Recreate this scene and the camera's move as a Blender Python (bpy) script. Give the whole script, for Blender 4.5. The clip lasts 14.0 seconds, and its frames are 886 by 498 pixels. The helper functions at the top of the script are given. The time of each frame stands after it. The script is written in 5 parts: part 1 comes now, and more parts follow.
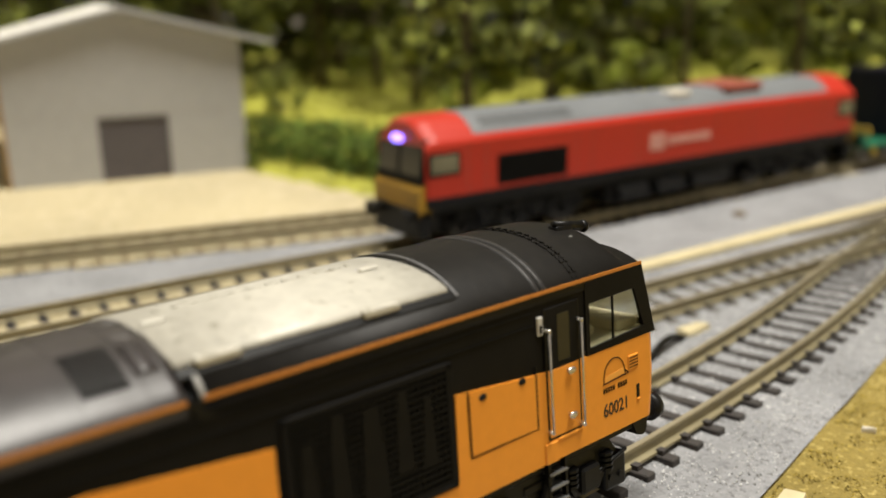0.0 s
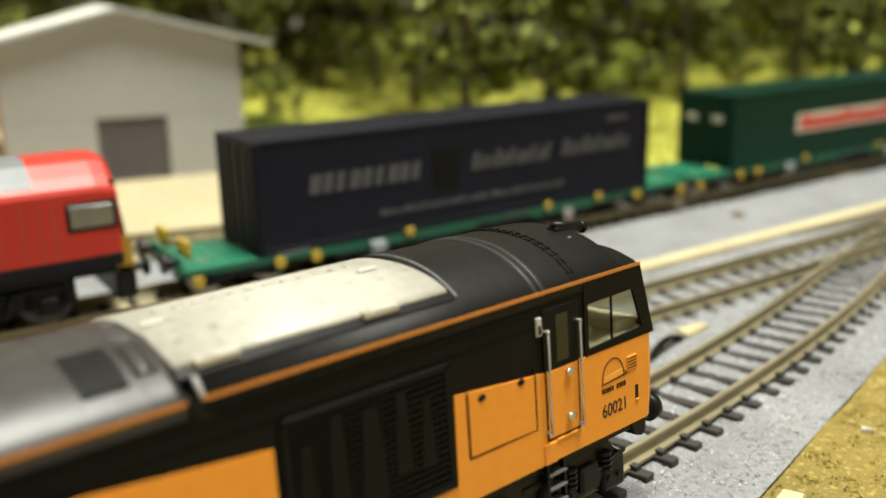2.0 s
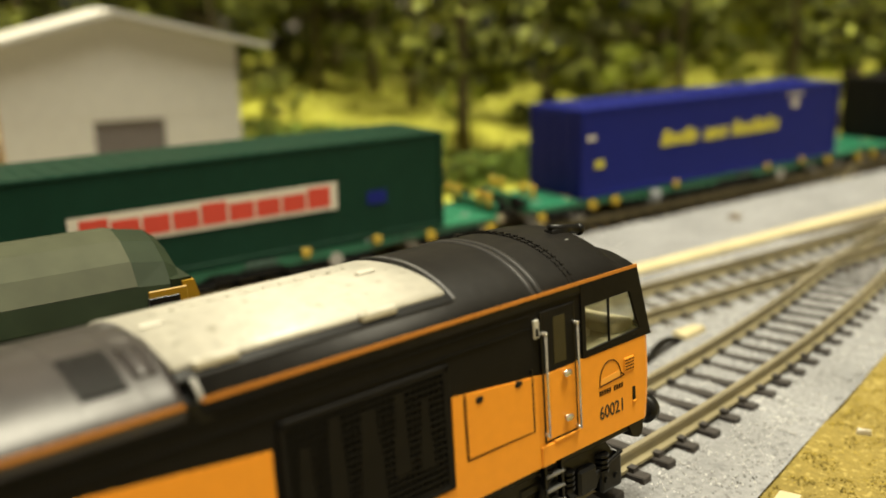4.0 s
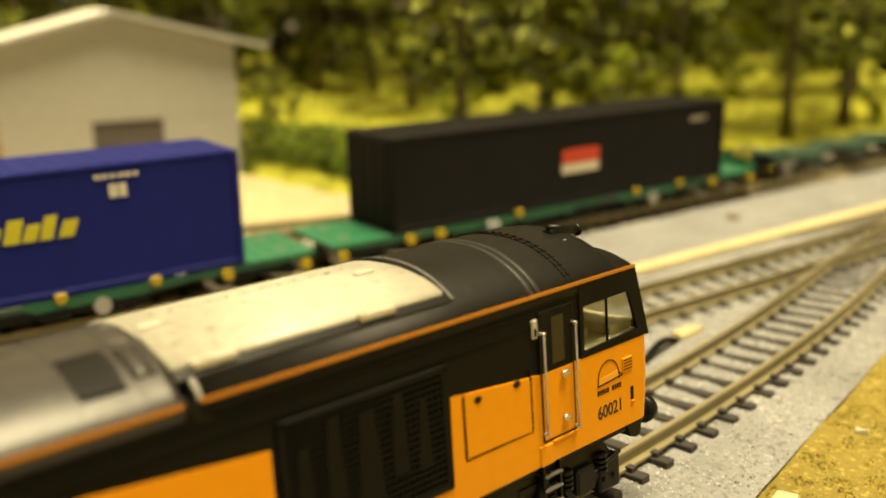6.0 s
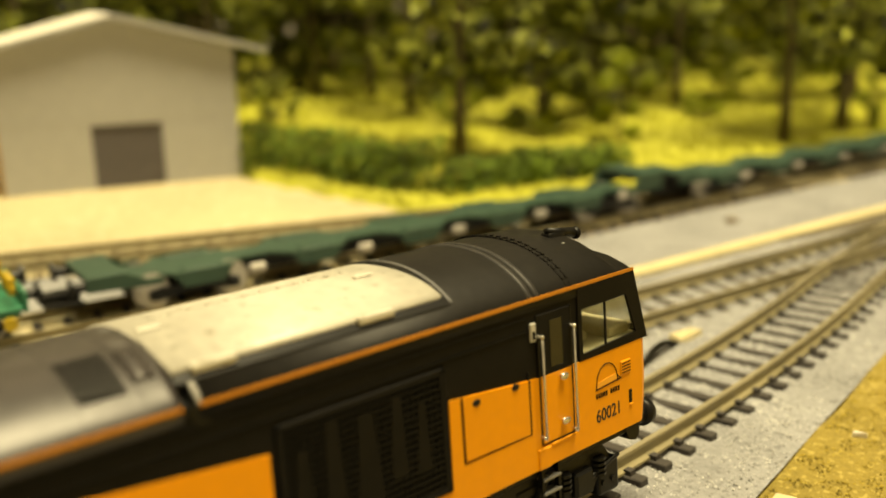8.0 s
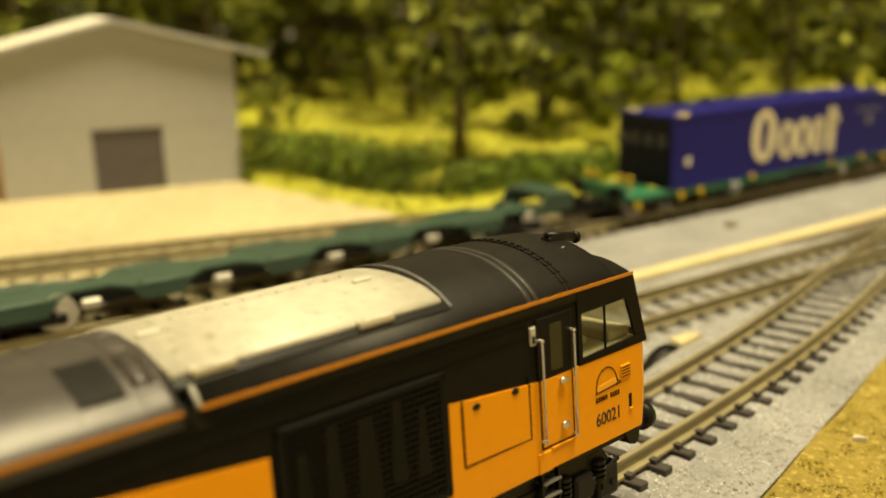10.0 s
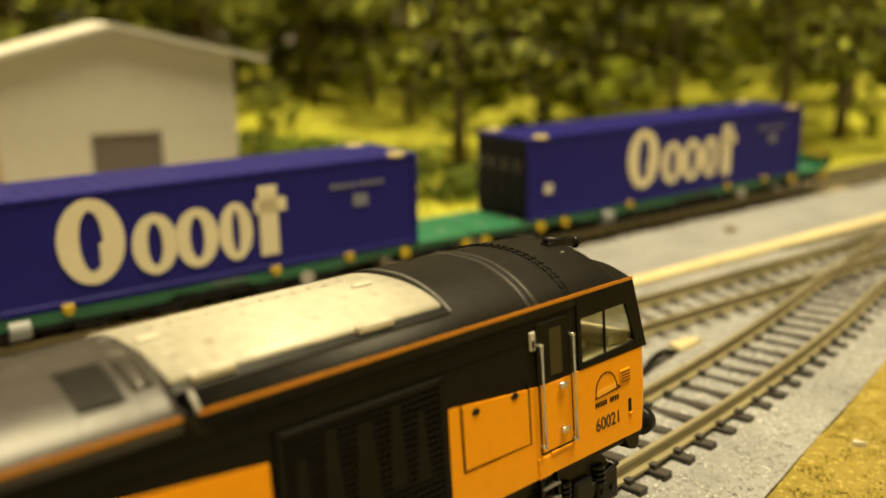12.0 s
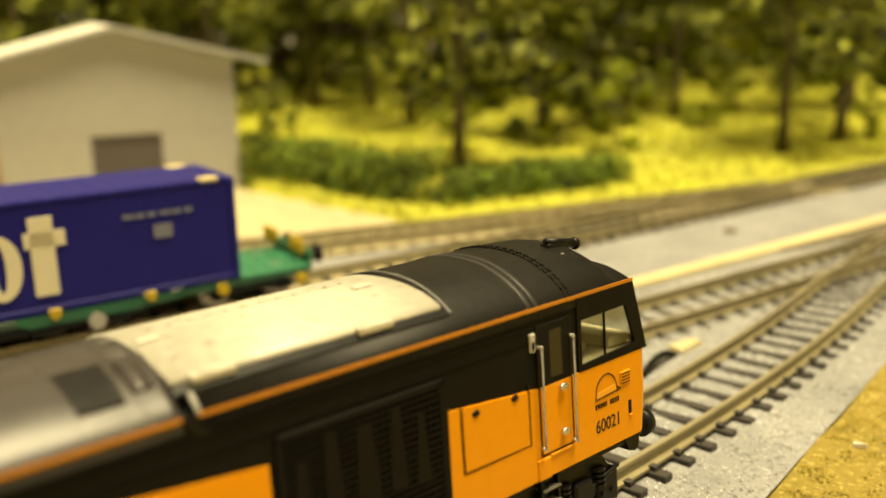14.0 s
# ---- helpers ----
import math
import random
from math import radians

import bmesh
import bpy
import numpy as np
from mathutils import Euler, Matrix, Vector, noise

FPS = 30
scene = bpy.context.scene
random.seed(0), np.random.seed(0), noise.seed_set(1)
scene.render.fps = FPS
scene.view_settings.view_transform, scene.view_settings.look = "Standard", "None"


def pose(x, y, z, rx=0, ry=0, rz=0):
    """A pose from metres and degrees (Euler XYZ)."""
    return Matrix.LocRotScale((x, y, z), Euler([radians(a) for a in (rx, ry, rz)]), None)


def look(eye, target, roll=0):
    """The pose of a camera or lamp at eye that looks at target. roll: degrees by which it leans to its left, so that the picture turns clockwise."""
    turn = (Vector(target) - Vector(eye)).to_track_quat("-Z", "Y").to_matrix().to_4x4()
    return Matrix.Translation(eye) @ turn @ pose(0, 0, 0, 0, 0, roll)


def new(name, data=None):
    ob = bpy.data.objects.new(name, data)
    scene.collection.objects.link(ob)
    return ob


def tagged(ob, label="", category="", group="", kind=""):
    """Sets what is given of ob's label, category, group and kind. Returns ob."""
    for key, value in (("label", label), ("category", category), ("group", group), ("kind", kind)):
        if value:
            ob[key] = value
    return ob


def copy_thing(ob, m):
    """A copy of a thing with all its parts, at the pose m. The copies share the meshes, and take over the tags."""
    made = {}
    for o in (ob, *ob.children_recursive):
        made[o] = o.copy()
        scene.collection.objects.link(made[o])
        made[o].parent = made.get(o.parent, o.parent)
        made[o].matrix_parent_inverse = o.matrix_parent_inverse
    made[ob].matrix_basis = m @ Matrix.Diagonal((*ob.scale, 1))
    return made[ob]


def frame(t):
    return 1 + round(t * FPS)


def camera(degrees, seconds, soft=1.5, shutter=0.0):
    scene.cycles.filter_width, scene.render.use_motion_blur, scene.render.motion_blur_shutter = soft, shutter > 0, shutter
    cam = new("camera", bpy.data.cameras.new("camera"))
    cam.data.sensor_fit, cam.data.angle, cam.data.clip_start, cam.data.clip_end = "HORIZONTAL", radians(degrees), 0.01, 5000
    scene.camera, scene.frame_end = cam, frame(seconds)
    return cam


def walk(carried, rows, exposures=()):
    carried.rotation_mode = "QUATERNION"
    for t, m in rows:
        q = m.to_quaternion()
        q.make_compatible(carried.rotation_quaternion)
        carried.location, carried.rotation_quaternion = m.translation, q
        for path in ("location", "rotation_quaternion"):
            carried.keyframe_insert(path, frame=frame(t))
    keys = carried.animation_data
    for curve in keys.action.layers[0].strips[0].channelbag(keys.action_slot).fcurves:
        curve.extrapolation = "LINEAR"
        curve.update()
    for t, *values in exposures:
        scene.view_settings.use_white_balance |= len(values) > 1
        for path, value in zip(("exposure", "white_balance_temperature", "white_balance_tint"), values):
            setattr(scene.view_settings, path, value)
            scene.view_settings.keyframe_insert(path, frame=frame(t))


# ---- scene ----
import itertools
MM = 0.001

# ---- camera ----
EYE = Vector((0.0, -0.14889, 0.04788))
cam = camera(51.8, 14.0, soft=1.6)
cam.data.dof.use_dof = True
cam.data.dof.focus_distance = 0.086
cam.data.dof.aperture_fstop = 22.0


def gaze(yaw, pitch, roll, back=0.0):
    """A camera pose from heading, downward tilt and lean in degrees, moved back along its view by some millimetres."""
    a, b = radians(yaw), radians(pitch)
    way = Vector((math.cos(b) * math.cos(a), math.cos(b) * math.sin(a), -math.sin(b)))
    eye = EYE - way * back * MM
    return look(eye, eye + way, roll)


# seconds, heading, tilt, mm back
SWAY = [(0.0, 0.0, 0.0, 0.0), (1.5, 0.5, 1.0, 0.0), (2.0, 2.0, 1.5, 0.1), (2.5, 2.5, 4.0, 0.1), (3.0, 4.0, 5.5, 0.2),
        (5.5, 8.5, 5.5, 0.4), (6.5, 10.0, 6.5, 0.5), (7.0, 10.5, 6.0, 0.5), (7.5, 11.5, 8.5, 0.6), (8.0, 12.0, 12.0, 0.6),
        (10.5, 12.5, 20.5, 0.7), (11.0, 13.0, 22.0, 0.7), (11.5, 13.5, 25.0, 0.7), (12.0, 13.5, 28.0, 0.7),
        (12.5, 13.5, 29.5, 0.7), (13.0, 13.5, 28.0, 0.7), (13.5, 13.5, 29.0, 0.7), (14.0, 13.5, 31.0, 0.7)]
PER = math.degrees(1 / 1615.5)
walk(cam, [(t, gaze(55.351 - dx * PER, 15.629 - dy * PER, -0.957, b)) for t, dx, dy, b in SWAY],
     [(0.0, 0.0, 6300, 9), (0.5, 0.1, 6200, 7), (1.0, 0.28, 6150, 4), (3.2, 0.28, 6150, 2), (5.3, 0.30, 10200, -2), (7.5, 0.36, 11000, -4), (8.2, 0.20, 11000, -4), (10.5, 0.12, 10700, -3), (12.0, 0.18, 10700, -3), (14.0, 0.38, 11200, -4)])

# ---- light ----
world = bpy.data.worlds.new("world")
scene.world = world
world.use_nodes = True
world.node_tree.nodes["Background"].inputs[0].default_value = (1.0, 0.93, 0.84, 1)
world.node_tree.nodes["Background"].inputs[1].default_value = 0.17


def area_lamp(name, at, to, size, size_y, watts, color):
    data = bpy.data.lights.new(name, "AREA")
    data.shape, data.size, data.size_y, data.energy, data.color = "RECTANGLE", size, size_y, watts, color
    ob = new(name, data)
    ob.matrix_world = look(at, to)
    return ob


area_lamp("ceiling_lamp", (0.20, -0.20, 1.3), (0.12, -0.08, 0.0), 0.42, 0.6, 35, (1.0, 0.93, 0.82))

# ---- materials ----
def shader(name, color, rough=0.6, metal=0.0, vary=0.12, grain=400.0, bump=0.0, stain=60.0, island=0.0, spec=0.5, speck=None, speck_at=0.62):
    """A procedural surface: colour broken up by grain and larger stains, a little relief, and its own gloss."""
    m = bpy.data.materials.new(name)
    m.use_nodes = True
    nt = m.node_tree
    b = nt.nodes["Principled BSDF"]
    b.inputs["Roughness"].default_value, b.inputs["Metallic"].default_value = rough, metal
    b.inputs["Specular IOR Level"].default_value = spec
    geo = nt.nodes.new("ShaderNodeTexCoord")
    fine, wide = nt.nodes.new("ShaderNodeTexNoise"), nt.nodes.new("ShaderNodeTexNoise")
    fine.inputs["Scale"].default_value, wide.inputs["Scale"].default_value = grain, stain
    fine.inputs["Detail"].default_value = 4
    for n in (fine, wide):
        nt.links.new(geo.outputs["Object"], n.inputs["Vector"])
    add = nt.nodes.new("ShaderNodeMath")
    add.operation = "ADD"
    nt.links.new(fine.outputs[0], add.inputs[0])
    nt.links.new(wide.outputs[0], add.inputs[1])
    last = add
    if island:
        g = nt.nodes.new("ShaderNodeNewGeometry")
        mul = nt.nodes.new("ShaderNodeMath")
        mul.operation, mul.inputs[1].default_value, mul.inputs[2].default_value = "MULTIPLY_ADD", island * 2, -island
        nt.links.new(g.outputs["Random Per Island"], mul.inputs[0])
        s = nt.nodes.new("ShaderNodeMath")
        nt.links.new(add.outputs[0], s.inputs[0])
        nt.links.new(mul.outputs[0], s.inputs[1])
        last = s
    ramp = nt.nodes.new("ShaderNodeMapRange")
    ramp.inputs["From Min"].default_value, ramp.inputs["From Max"].default_value = 0.55, 1.45
    ramp.inputs["To Min"].default_value, ramp.inputs["To Max"].default_value = 1 - vary, 1 + vary
    ramp.clamp = False
    nt.links.new(last.outputs[0], ramp.inputs["Value"])
    scale = nt.nodes.new("ShaderNodeVectorMath")
    scale.operation = "SCALE"
    scale.inputs[0].default_value = color
    nt.links.new(ramp.outputs[0], scale.inputs["Scale"])
    out = scale.outputs[0]
    if speck:
        sp = nt.nodes.new("ShaderNodeTexNoise")
        sp.inputs["Scale"].default_value, sp.inputs["Detail"].default_value = grain * 0.8, 2
        nt.links.new(geo.outputs["Object"], sp.inputs["Vector"])
        sr = nt.nodes.new("ShaderNodeMapRange")
        sr.inputs["From Min"].default_value, sr.inputs["From Max"].default_value = speck_at, speck_at + 0.06
        nt.links.new(sp.outputs[0], sr.inputs["Value"])
        mix = nt.nodes.new("ShaderNodeMix")
        mix.data_type = "RGBA"
        mix.inputs["B"].default_value = (*speck, 1)
        nt.links.new(sr.outputs[0], mix.inputs["Factor"])
        nt.links.new(out, mix.inputs["A"])
        out = mix.outputs["Result"]
    nt.links.new(out, b.inputs["Base Color"])
    rr = nt.nodes.new("ShaderNodeMapRange")
    rr.inputs["To Min"].default_value, rr.inputs["To Max"].default_value = max(rough - 0.08, 0.02), min(rough + 0.1, 1)
    nt.links.new(wide.outputs[0], rr.inputs["Value"])
    nt.links.new(rr.outputs[0], b.inputs["Roughness"])
    if bump:
        bp = nt.nodes.new("ShaderNodeBump")
        bp.inputs["Strength"].default_value, bp.inputs["Distance"].default_value = bump, 0.0004
        nt.links.new(fine.outputs[0], bp.inputs["Height"])
        nt.links.new(bp.outputs[0], b.inputs["Normal"])
    return m


def glow(name, color, strength):
    m = shader(name, color, 0.3)
    b = m.node_tree.nodes["Principled BSDF"]
    b.inputs["Emission Color"].default_value, b.inputs["Emission Strength"].default_value = (*color, 1), strength
    return m


def glass(name, tint=(0.8, 0.82, 0.78)):
    m = bpy.data.materials.new(name)
    m.use_nodes = True
    b = m.node_tree.nodes["Principled BSDF"]
    b.inputs["Base Color"].default_value = (*tint, 1)
    b.inputs["Roughness"].default_value, b.inputs["Transmission Weight"].default_value, b.inputs["IOR"].default_value = 0.08, 1.0, 1.3
    return m


BALLAST = shader("pale_grey_ballast", (0.238, 0.240, 0.247), 0.9, vary=0.35, grain=1500, bump=0.7, stain=70, speck=(0.15, 0.15, 0.155), speck_at=0.6)
STONE = shader("ballast_stone", (0.46, 0.46, 0.46), 0.85, vary=0.45, grain=500, island=0.5)
BALLAST_BROWN = shader("brown_stained_ballast", (0.13, 0.10, 0.065), 0.95, vary=0.4, grain=900, bump=0.8, stain=60, speck=(0.24, 0.2, 0.15))
SAND = shader("sandy_yard_surface", (0.45, 0.385, 0.235), 0.95, vary=0.2, grain=700, bump=0.6, stain=25, speck=(0.66, 0.58, 0.42))
TURF = shader("ochre_green_turf", (0.235, 0.175, 0.038), 0.95, vary=0.3, grain=1600, bump=1.0, stain=60, speck=(0.36, 0.28, 0.08), speck_at=0.58)
MEADOW = shader("bright_meadow_grass", (0.335, 0.33, 0.042), 0.95, vary=0.55, grain=250, bump=0.8, stain=25)
BLADE = shader("meadow_tuft", (0.37, 0.37, 0.046), 0.9, vary=0.3, grain=100, island=0.5)
TURF_TUFT = shader("ochre_tuft", (0.31, 0.235, 0.045), 0.9, vary=0.35, grain=200, island=0.6)
CREAM = shader("cream_card_strip", (0.52, 0.45, 0.27), 0.85, vary=0.2, grain=300, bump=0.2)
BOARD = shader("dark_baseboard", (0.10, 0.085, 0.06), 0.9, vary=0.2, grain=100)
RAIL = shader("weathered_bronze_rail", (0.25, 0.215, 0.125), 0.5, 0.25, 0.2, 300, 0.1)
RAIL_HEAD = shader("worn_rail_head", (0.38, 0.335, 0.23), 0.38, 0.5, 0.15, 300)
SLEEPER = shader("dark_plastic_sleeper", (0.035, 0.03, 0.027), 0.7, vary=0.35, grain=300, bump=0.3)
SLEEPER_DUSTY = shader("ballast_dusted_sleeper", (0.075, 0.066, 0.052), 0.8, vary=0.4, grain=300, bump=0.3)
SLEEPER_SANDY = shader("sand_dusted_sleeper", (0.21, 0.165, 0.095), 0.85, vary=0.35, grain=300, bump=0.3)
BARK = shader("tree_bark", (0.095, 0.076, 0.036), 0.95, vary=0.4, grain=200, bump=0.8)
LEAF = shader("woodland_leaf", (0.185, 0.205, 0.036), 0.8, vary=0.5, grain=40, island=1.0)
LEAF_DARK = shader("shaded_leaf", (0.140, 0.146, 0.030), 0.85, vary=0.5, grain=40, island=0.9)
LEAF_LIGHT = shader("fresh_leaf", (0.25, 0.29, 0.032), 0.8, vary=0.4, grain=40, island=0.8)
HEDGE = shader("hedge_foam", (0.10, 0.15, 0.022), 0.9, vary=0.5, grain=60, island=0.9)
ROOM = shader("painted_room_wall", (0.5, 0.46, 0.40), 0.9, vary=0.05, grain=20)


# ---- mesh helpers (millimetres) ----
def box(bm, x0, x1, y0, y1, z0, z1, bevel=0.0, seg=1):
    v = bmesh.ops.create_cube(bm, size=1.0)["verts"]
    for p in v:
        p.co = Vector((x0 + (p.co.x + 0.5) * (x1 - x0), y0 + (p.co.y + 0.5) * (y1 - y0), z0 + (p.co.z + 0.5) * (z1 - z0)))
    if bevel:
        e = list({e for p in v for e in p.link_edges})
        bmesh.ops.bevel(bm, geom=e, offset=bevel, segments=seg, affect="EDGES", profile=0.5)


def rod(bm, a, b, r0, r1=None, n=10):
    a, b = Vector(a), Vector(b)
    r1 = r0 if r1 is None else r1
    v = bmesh.ops.create_cone(bm, cap_ends=True, segments=n, radius1=r0, radius2=r1, depth=(b - a).length)["verts"]
    m = Matrix.Translation((a + b) / 2) @ (b - a).to_track_quat("Z", "Y").to_matrix().to_4x4()
    bmesh.ops.transform(bm, matrix=m, verts=v)


def ball(bm, c, r, sx=1, sy=1, sz=1, n=8):
    v = bmesh.ops.create_uvsphere(bm, u_segments=n, v_segments=max(n // 2, 4), radius=r)["verts"]
    for p in v:
        p.co = Vector((c[0] + p.co.x * sx, c[1] + p.co.y * sy, c[2] + p.co.z * sz))


def loft(bm, rings, close=True, caps=True):
    """Rings of equal length joined by quads."""
    vs = [[bm.verts.new(p) for p in r] for r in rings]
    n = len(vs[0])
    for a, b in zip(vs, vs[1:]):
        for i in range(n if close else n - 1):
            j = (i + 1) % n
            bm.faces.new((a[i], a[j], b[j], b[i]))
    if caps and close:
        bm.faces.new(vs[0][::-1])
        bm.faces.new(vs[-1])
    return vs


def prism(bm, profile, x0, x1):
    """A profile of (y, z) drawn along x."""
    loft(bm, [[(x, y, z) for y, z in profile] for x in (x0, x1)])


def side_plate(bm, outline, y, t):
    """An outline of (x, z) in an upright plane, t thick."""
    loft(bm, [[(x, yy, z) for x, z in outline] for yy in (y, y + t)])


def part(name, bm, material, parent=None, label="", smooth=False):
    bmesh.ops.recalc_face_normals(bm, faces=bm.faces)
    me = bpy.data.meshes.new(name)
    bmesh.ops.scale(bm, vec=(MM, MM, MM), verts=bm.verts)
    bm.to_mesh(me)
    bm.free()
    me.materials.append(material)
    if smooth:
        for p in me.polygons:
            p.use_smooth = True
    ob = new(name, me)
    if parent:
        ob.parent = parent
    if label:
        ob["label"] = label
    return ob


def made(name, verts, faces, material, parent=None, label="", smooth=False):
    me = bpy.data.meshes.new(name)
    me.from_pydata([(x * MM, y * MM, z * MM) for x, y, z in verts], [], faces)
    me.materials.append(material)
    if smooth:
        for p in me.polygons:
            p.use_smooth = True
    ob = new(name, me)
    if parent:
        ob.parent = parent
    if label:
        ob["label"] = label
    return ob


def thing(name, label, category, m=None, group=""):
    ob = new(name)
    ob.empty_display_size = 0.005
    if m is not None:
        ob.matrix_basis = m
    return tagged(ob, label, category, group)


def at(x, y, z, rx=0, ry=0, rz=0):
    return pose(x * MM, y * MM, z * MM, rx, ry, rz)


def words(name, text, size, material, parent, m, label="", bold=0.0, shear=0.0, width=None):
    """Raised lettering in the built-in font, size in millimetres, centred on m."""
    cu = bpy.data.curves.new(name, "FONT")
    cu.body, cu.size, cu.extrude, cu.offset, cu.shear = text, size * MM, 0.00003, bold * MM, shear
    cu.align_x, cu.align_y, cu.resolution_u = "CENTER", "CENTER", 3
    tmp = new("lettering", cu)
    me = bpy.data.meshes.new_from_object(tmp.evaluated_get(bpy.context.evaluated_depsgraph_get()))
    bpy.data.objects.remove(tmp)
    if width:
        xs = [v.co.x for v in me.vertices]
        k = width * MM / (max(xs) - min(xs))
        for v in me.vertices:
            v.co.x *= k
    me.materials.clear()
    me.materials.append(material)
    ob = new(name, me)
    ob.parent = parent
    ob.matrix_basis = m
    if label:
        ob["label"] = label
    return ob


# ---- plan of the tracks (millimetres) ----
C_CURVE = np.polyfit([-140, -58, 35, 95, 128, 150], [-100.5, -95.7, -88.3, -78.0, -69.3, -62.8], 3)


def y_main(x):
    return 0.0


def y_middle(x):
    return -51.7


def y_near(x):
    if x > 150:
        return min(-51.7, -62.8 + (x - 150) * 0.26) if x < 192.6 else -51.7
    d = min(x - 55, 0)
    return float(np.polyval(C_CURVE, max(x, 55))) + 0.105 * d - 0.0476 * 30 * (1 - math.exp(d / 30))


def y_siding(x):
    return 44.0 * (max(235 - max(x, -300), 0) / 208) ** 1.15


def level(z):
    return lambda x: z


def z_near(x):
    return 1.58 if x < 60 else max(0.0, 1.58 - (x - 60) * 0.016)


def bank_near(x):
    return 3.6 + min(1.42, (60 - x) * 0.06) if x < 60 else max(0.0, 3.6 - (x - 60) * 0.04)


def heading(f, x):
    return math.atan2(f(x + 1) - f(x - 1), 2)


def ribbon(bm, f, x0, x1, step, profile, zf, bf):
    """A profile of (across, up) carried along a track."""
    rings, x = [], x0
    while x < x1 + step * 0.5:
        h, b = heading(f, x), radians(bf(x))
        ring = []
        for a, u in profile:
            aa, uu = a * math.cos(b) + u * math.sin(b), u * math.cos(b) - a * math.sin(b)
            ring.append((x - aa * math.sin(h), f(x) + aa * math.cos(h), zf(x) + uu))
        rings.append(ring)
        x += step
    loft(bm, rings)


def sleeper_mesh(name, material):
    bm = bmesh.new()
    box(bm, -0.76, 0.76, -7.8, 7.8, -3.4, -2.0, 0.12)
    for s in (-1, 1):
        for k in (-1, 1):
            box(bm, -0.45, 0.45, s * 4.95 + k * 1.0 - 0.45, s * 4.95 + k * 1.0 + 0.45, -2.05, -1.45)
    ob = part(name, bm, material)
    me = ob.data
    bpy.data.objects.remove(ob)
    return me


def track(name, label, f, x0, x1, near0, near1, zf=level(0), bf=level(0), sleeper=None, step=12.0):
    """Two rails on sleepers; the sleepers from near0 to near1 are parts of their own, the rest are joined."""
    base = thing(name, label, "railway track")
    for s in (-1, 1):
        bm = bmesh.new()
        c = s * 4.95
        ribbon(bm, f, x0, x1, step, [(c - 0.75, -2), (c + 0.75, -2), (c + 0.75, -1.7), (c + 0.2, -1.4), (c + 0.2, -0.55), (c + 0.36, -0.45),
                                     (c + 0.36, -0.06), (c - 0.36, -0.06), (c - 0.36, -0.45), (c - 0.2, -0.55), (c - 0.2, -1.4), (c - 0.75, -1.7)], zf, bf)
        r = part("rail", bm, RAIL, base)
        bm = bmesh.new()
        ribbon(bm, f, x0, x1, step, [(c - 0.33, -0.07), (c + 0.33, -0.07), (c + 0.29, 0), (c - 0.29, 0)], zf, bf)
        part("rail_head", bm, RAIL_HEAD, r, "worn shiny rail head")
    me = sleeper_mesh("sleeper", sleeper or SLEEPER)
    rest_v, rest_f = [], []
    x = x0 + 2
    while x < x1:
        h = heading(f, x)
        wob = random.uniform(-0.8, 0.8)
        m = at(x, f(x), zf(x), -bf(x), 0, math.degrees(h) + wob)
        if near0 <= x <= near1:
            o = new("sleeper", me)
            o.parent = base
            o.matrix_basis = m
        else:
            n = len(rest_v)
            for a, b, c in itertools.product((-0.76, 0.76), (-7.8, 7.8), (-3.4, -2.0)):
                p = m @ (Vector((a, b, c)) * MM)
                rest_v.append(tuple(p / MM))
            rest_f += [tuple(n + i for i in q) for q in ((0, 1, 3, 2), (4, 6, 7, 5), (0, 4, 5, 1), (2, 3, 7, 6), (1, 5, 7, 3), (0, 2, 6, 4))]
        x += 4.85 * math.cos(h)
    if rest_v:
        o = made("sleepers", rest_v, rest_f, sleeper or SLEEPER, base)
        o["kind"] = "stuff"
    return base


def sheet(name, x0, x1, lo, hi, zf, step, material, label, rough=0.0, kind="structure", category="", ny=40):
    """A ground patch between two edges lo(x) and hi(x), with a rising surface and small unevenness."""
    nx = int((x1 - x0) / step) + 1
    vs, fs = [], []
    for i in range(nx + 1):
        x = x0 + (x1 - x0) * i / nx
        for j in range(ny + 1):
            y = lo(x) + (hi(x) - lo(x)) * j / ny
            vs.append((x, y, zf(x, y) + (noise.noise((x * 0.35, y * 0.35, 1.7)) * rough if rough else 0)))
    for i in range(nx):
        for j in range(ny):
            a = i * (ny + 1) + j
            fs.append((a, a + ny + 1, a + ny + 2, a + 1))
    ob = made(name, vs, fs, material, None, "", True)
    return tagged(ob, label, category, "", kind)

# ---- the layout board and its ground ----
def z_bed(x, y):
    return -2.75


def meadow_z(x, y):
    d = max(0.0, y - max(y_siding(x) + 9, 12))
    return -2.6 + min(d * 0.045, 14) + noise.noise((x * 0.02, y * 0.02, 3)) * min(1.8, d * 0.05)


bm = bmesh.new()
box(bm, -1400, 1800, -420, 620, -30, -4.6, 1)
tagged(part("baseboard", bm, BOARD), "dark timber baseboard under the model railway", "baseboard", "", "structure")


def near_edge(x):
    return min(-99.3 + (max(x, -40) - 74.7) * 0.29, y_near(x) - 9.6)


def bed_z(x, y):
    k = max(0.0, min(1.0, (-58 - y) / 12))
    return -2.35 + z_near(x) * k


def turf_z(x, y):
    return -2.6 + z_near(x) * 0.9


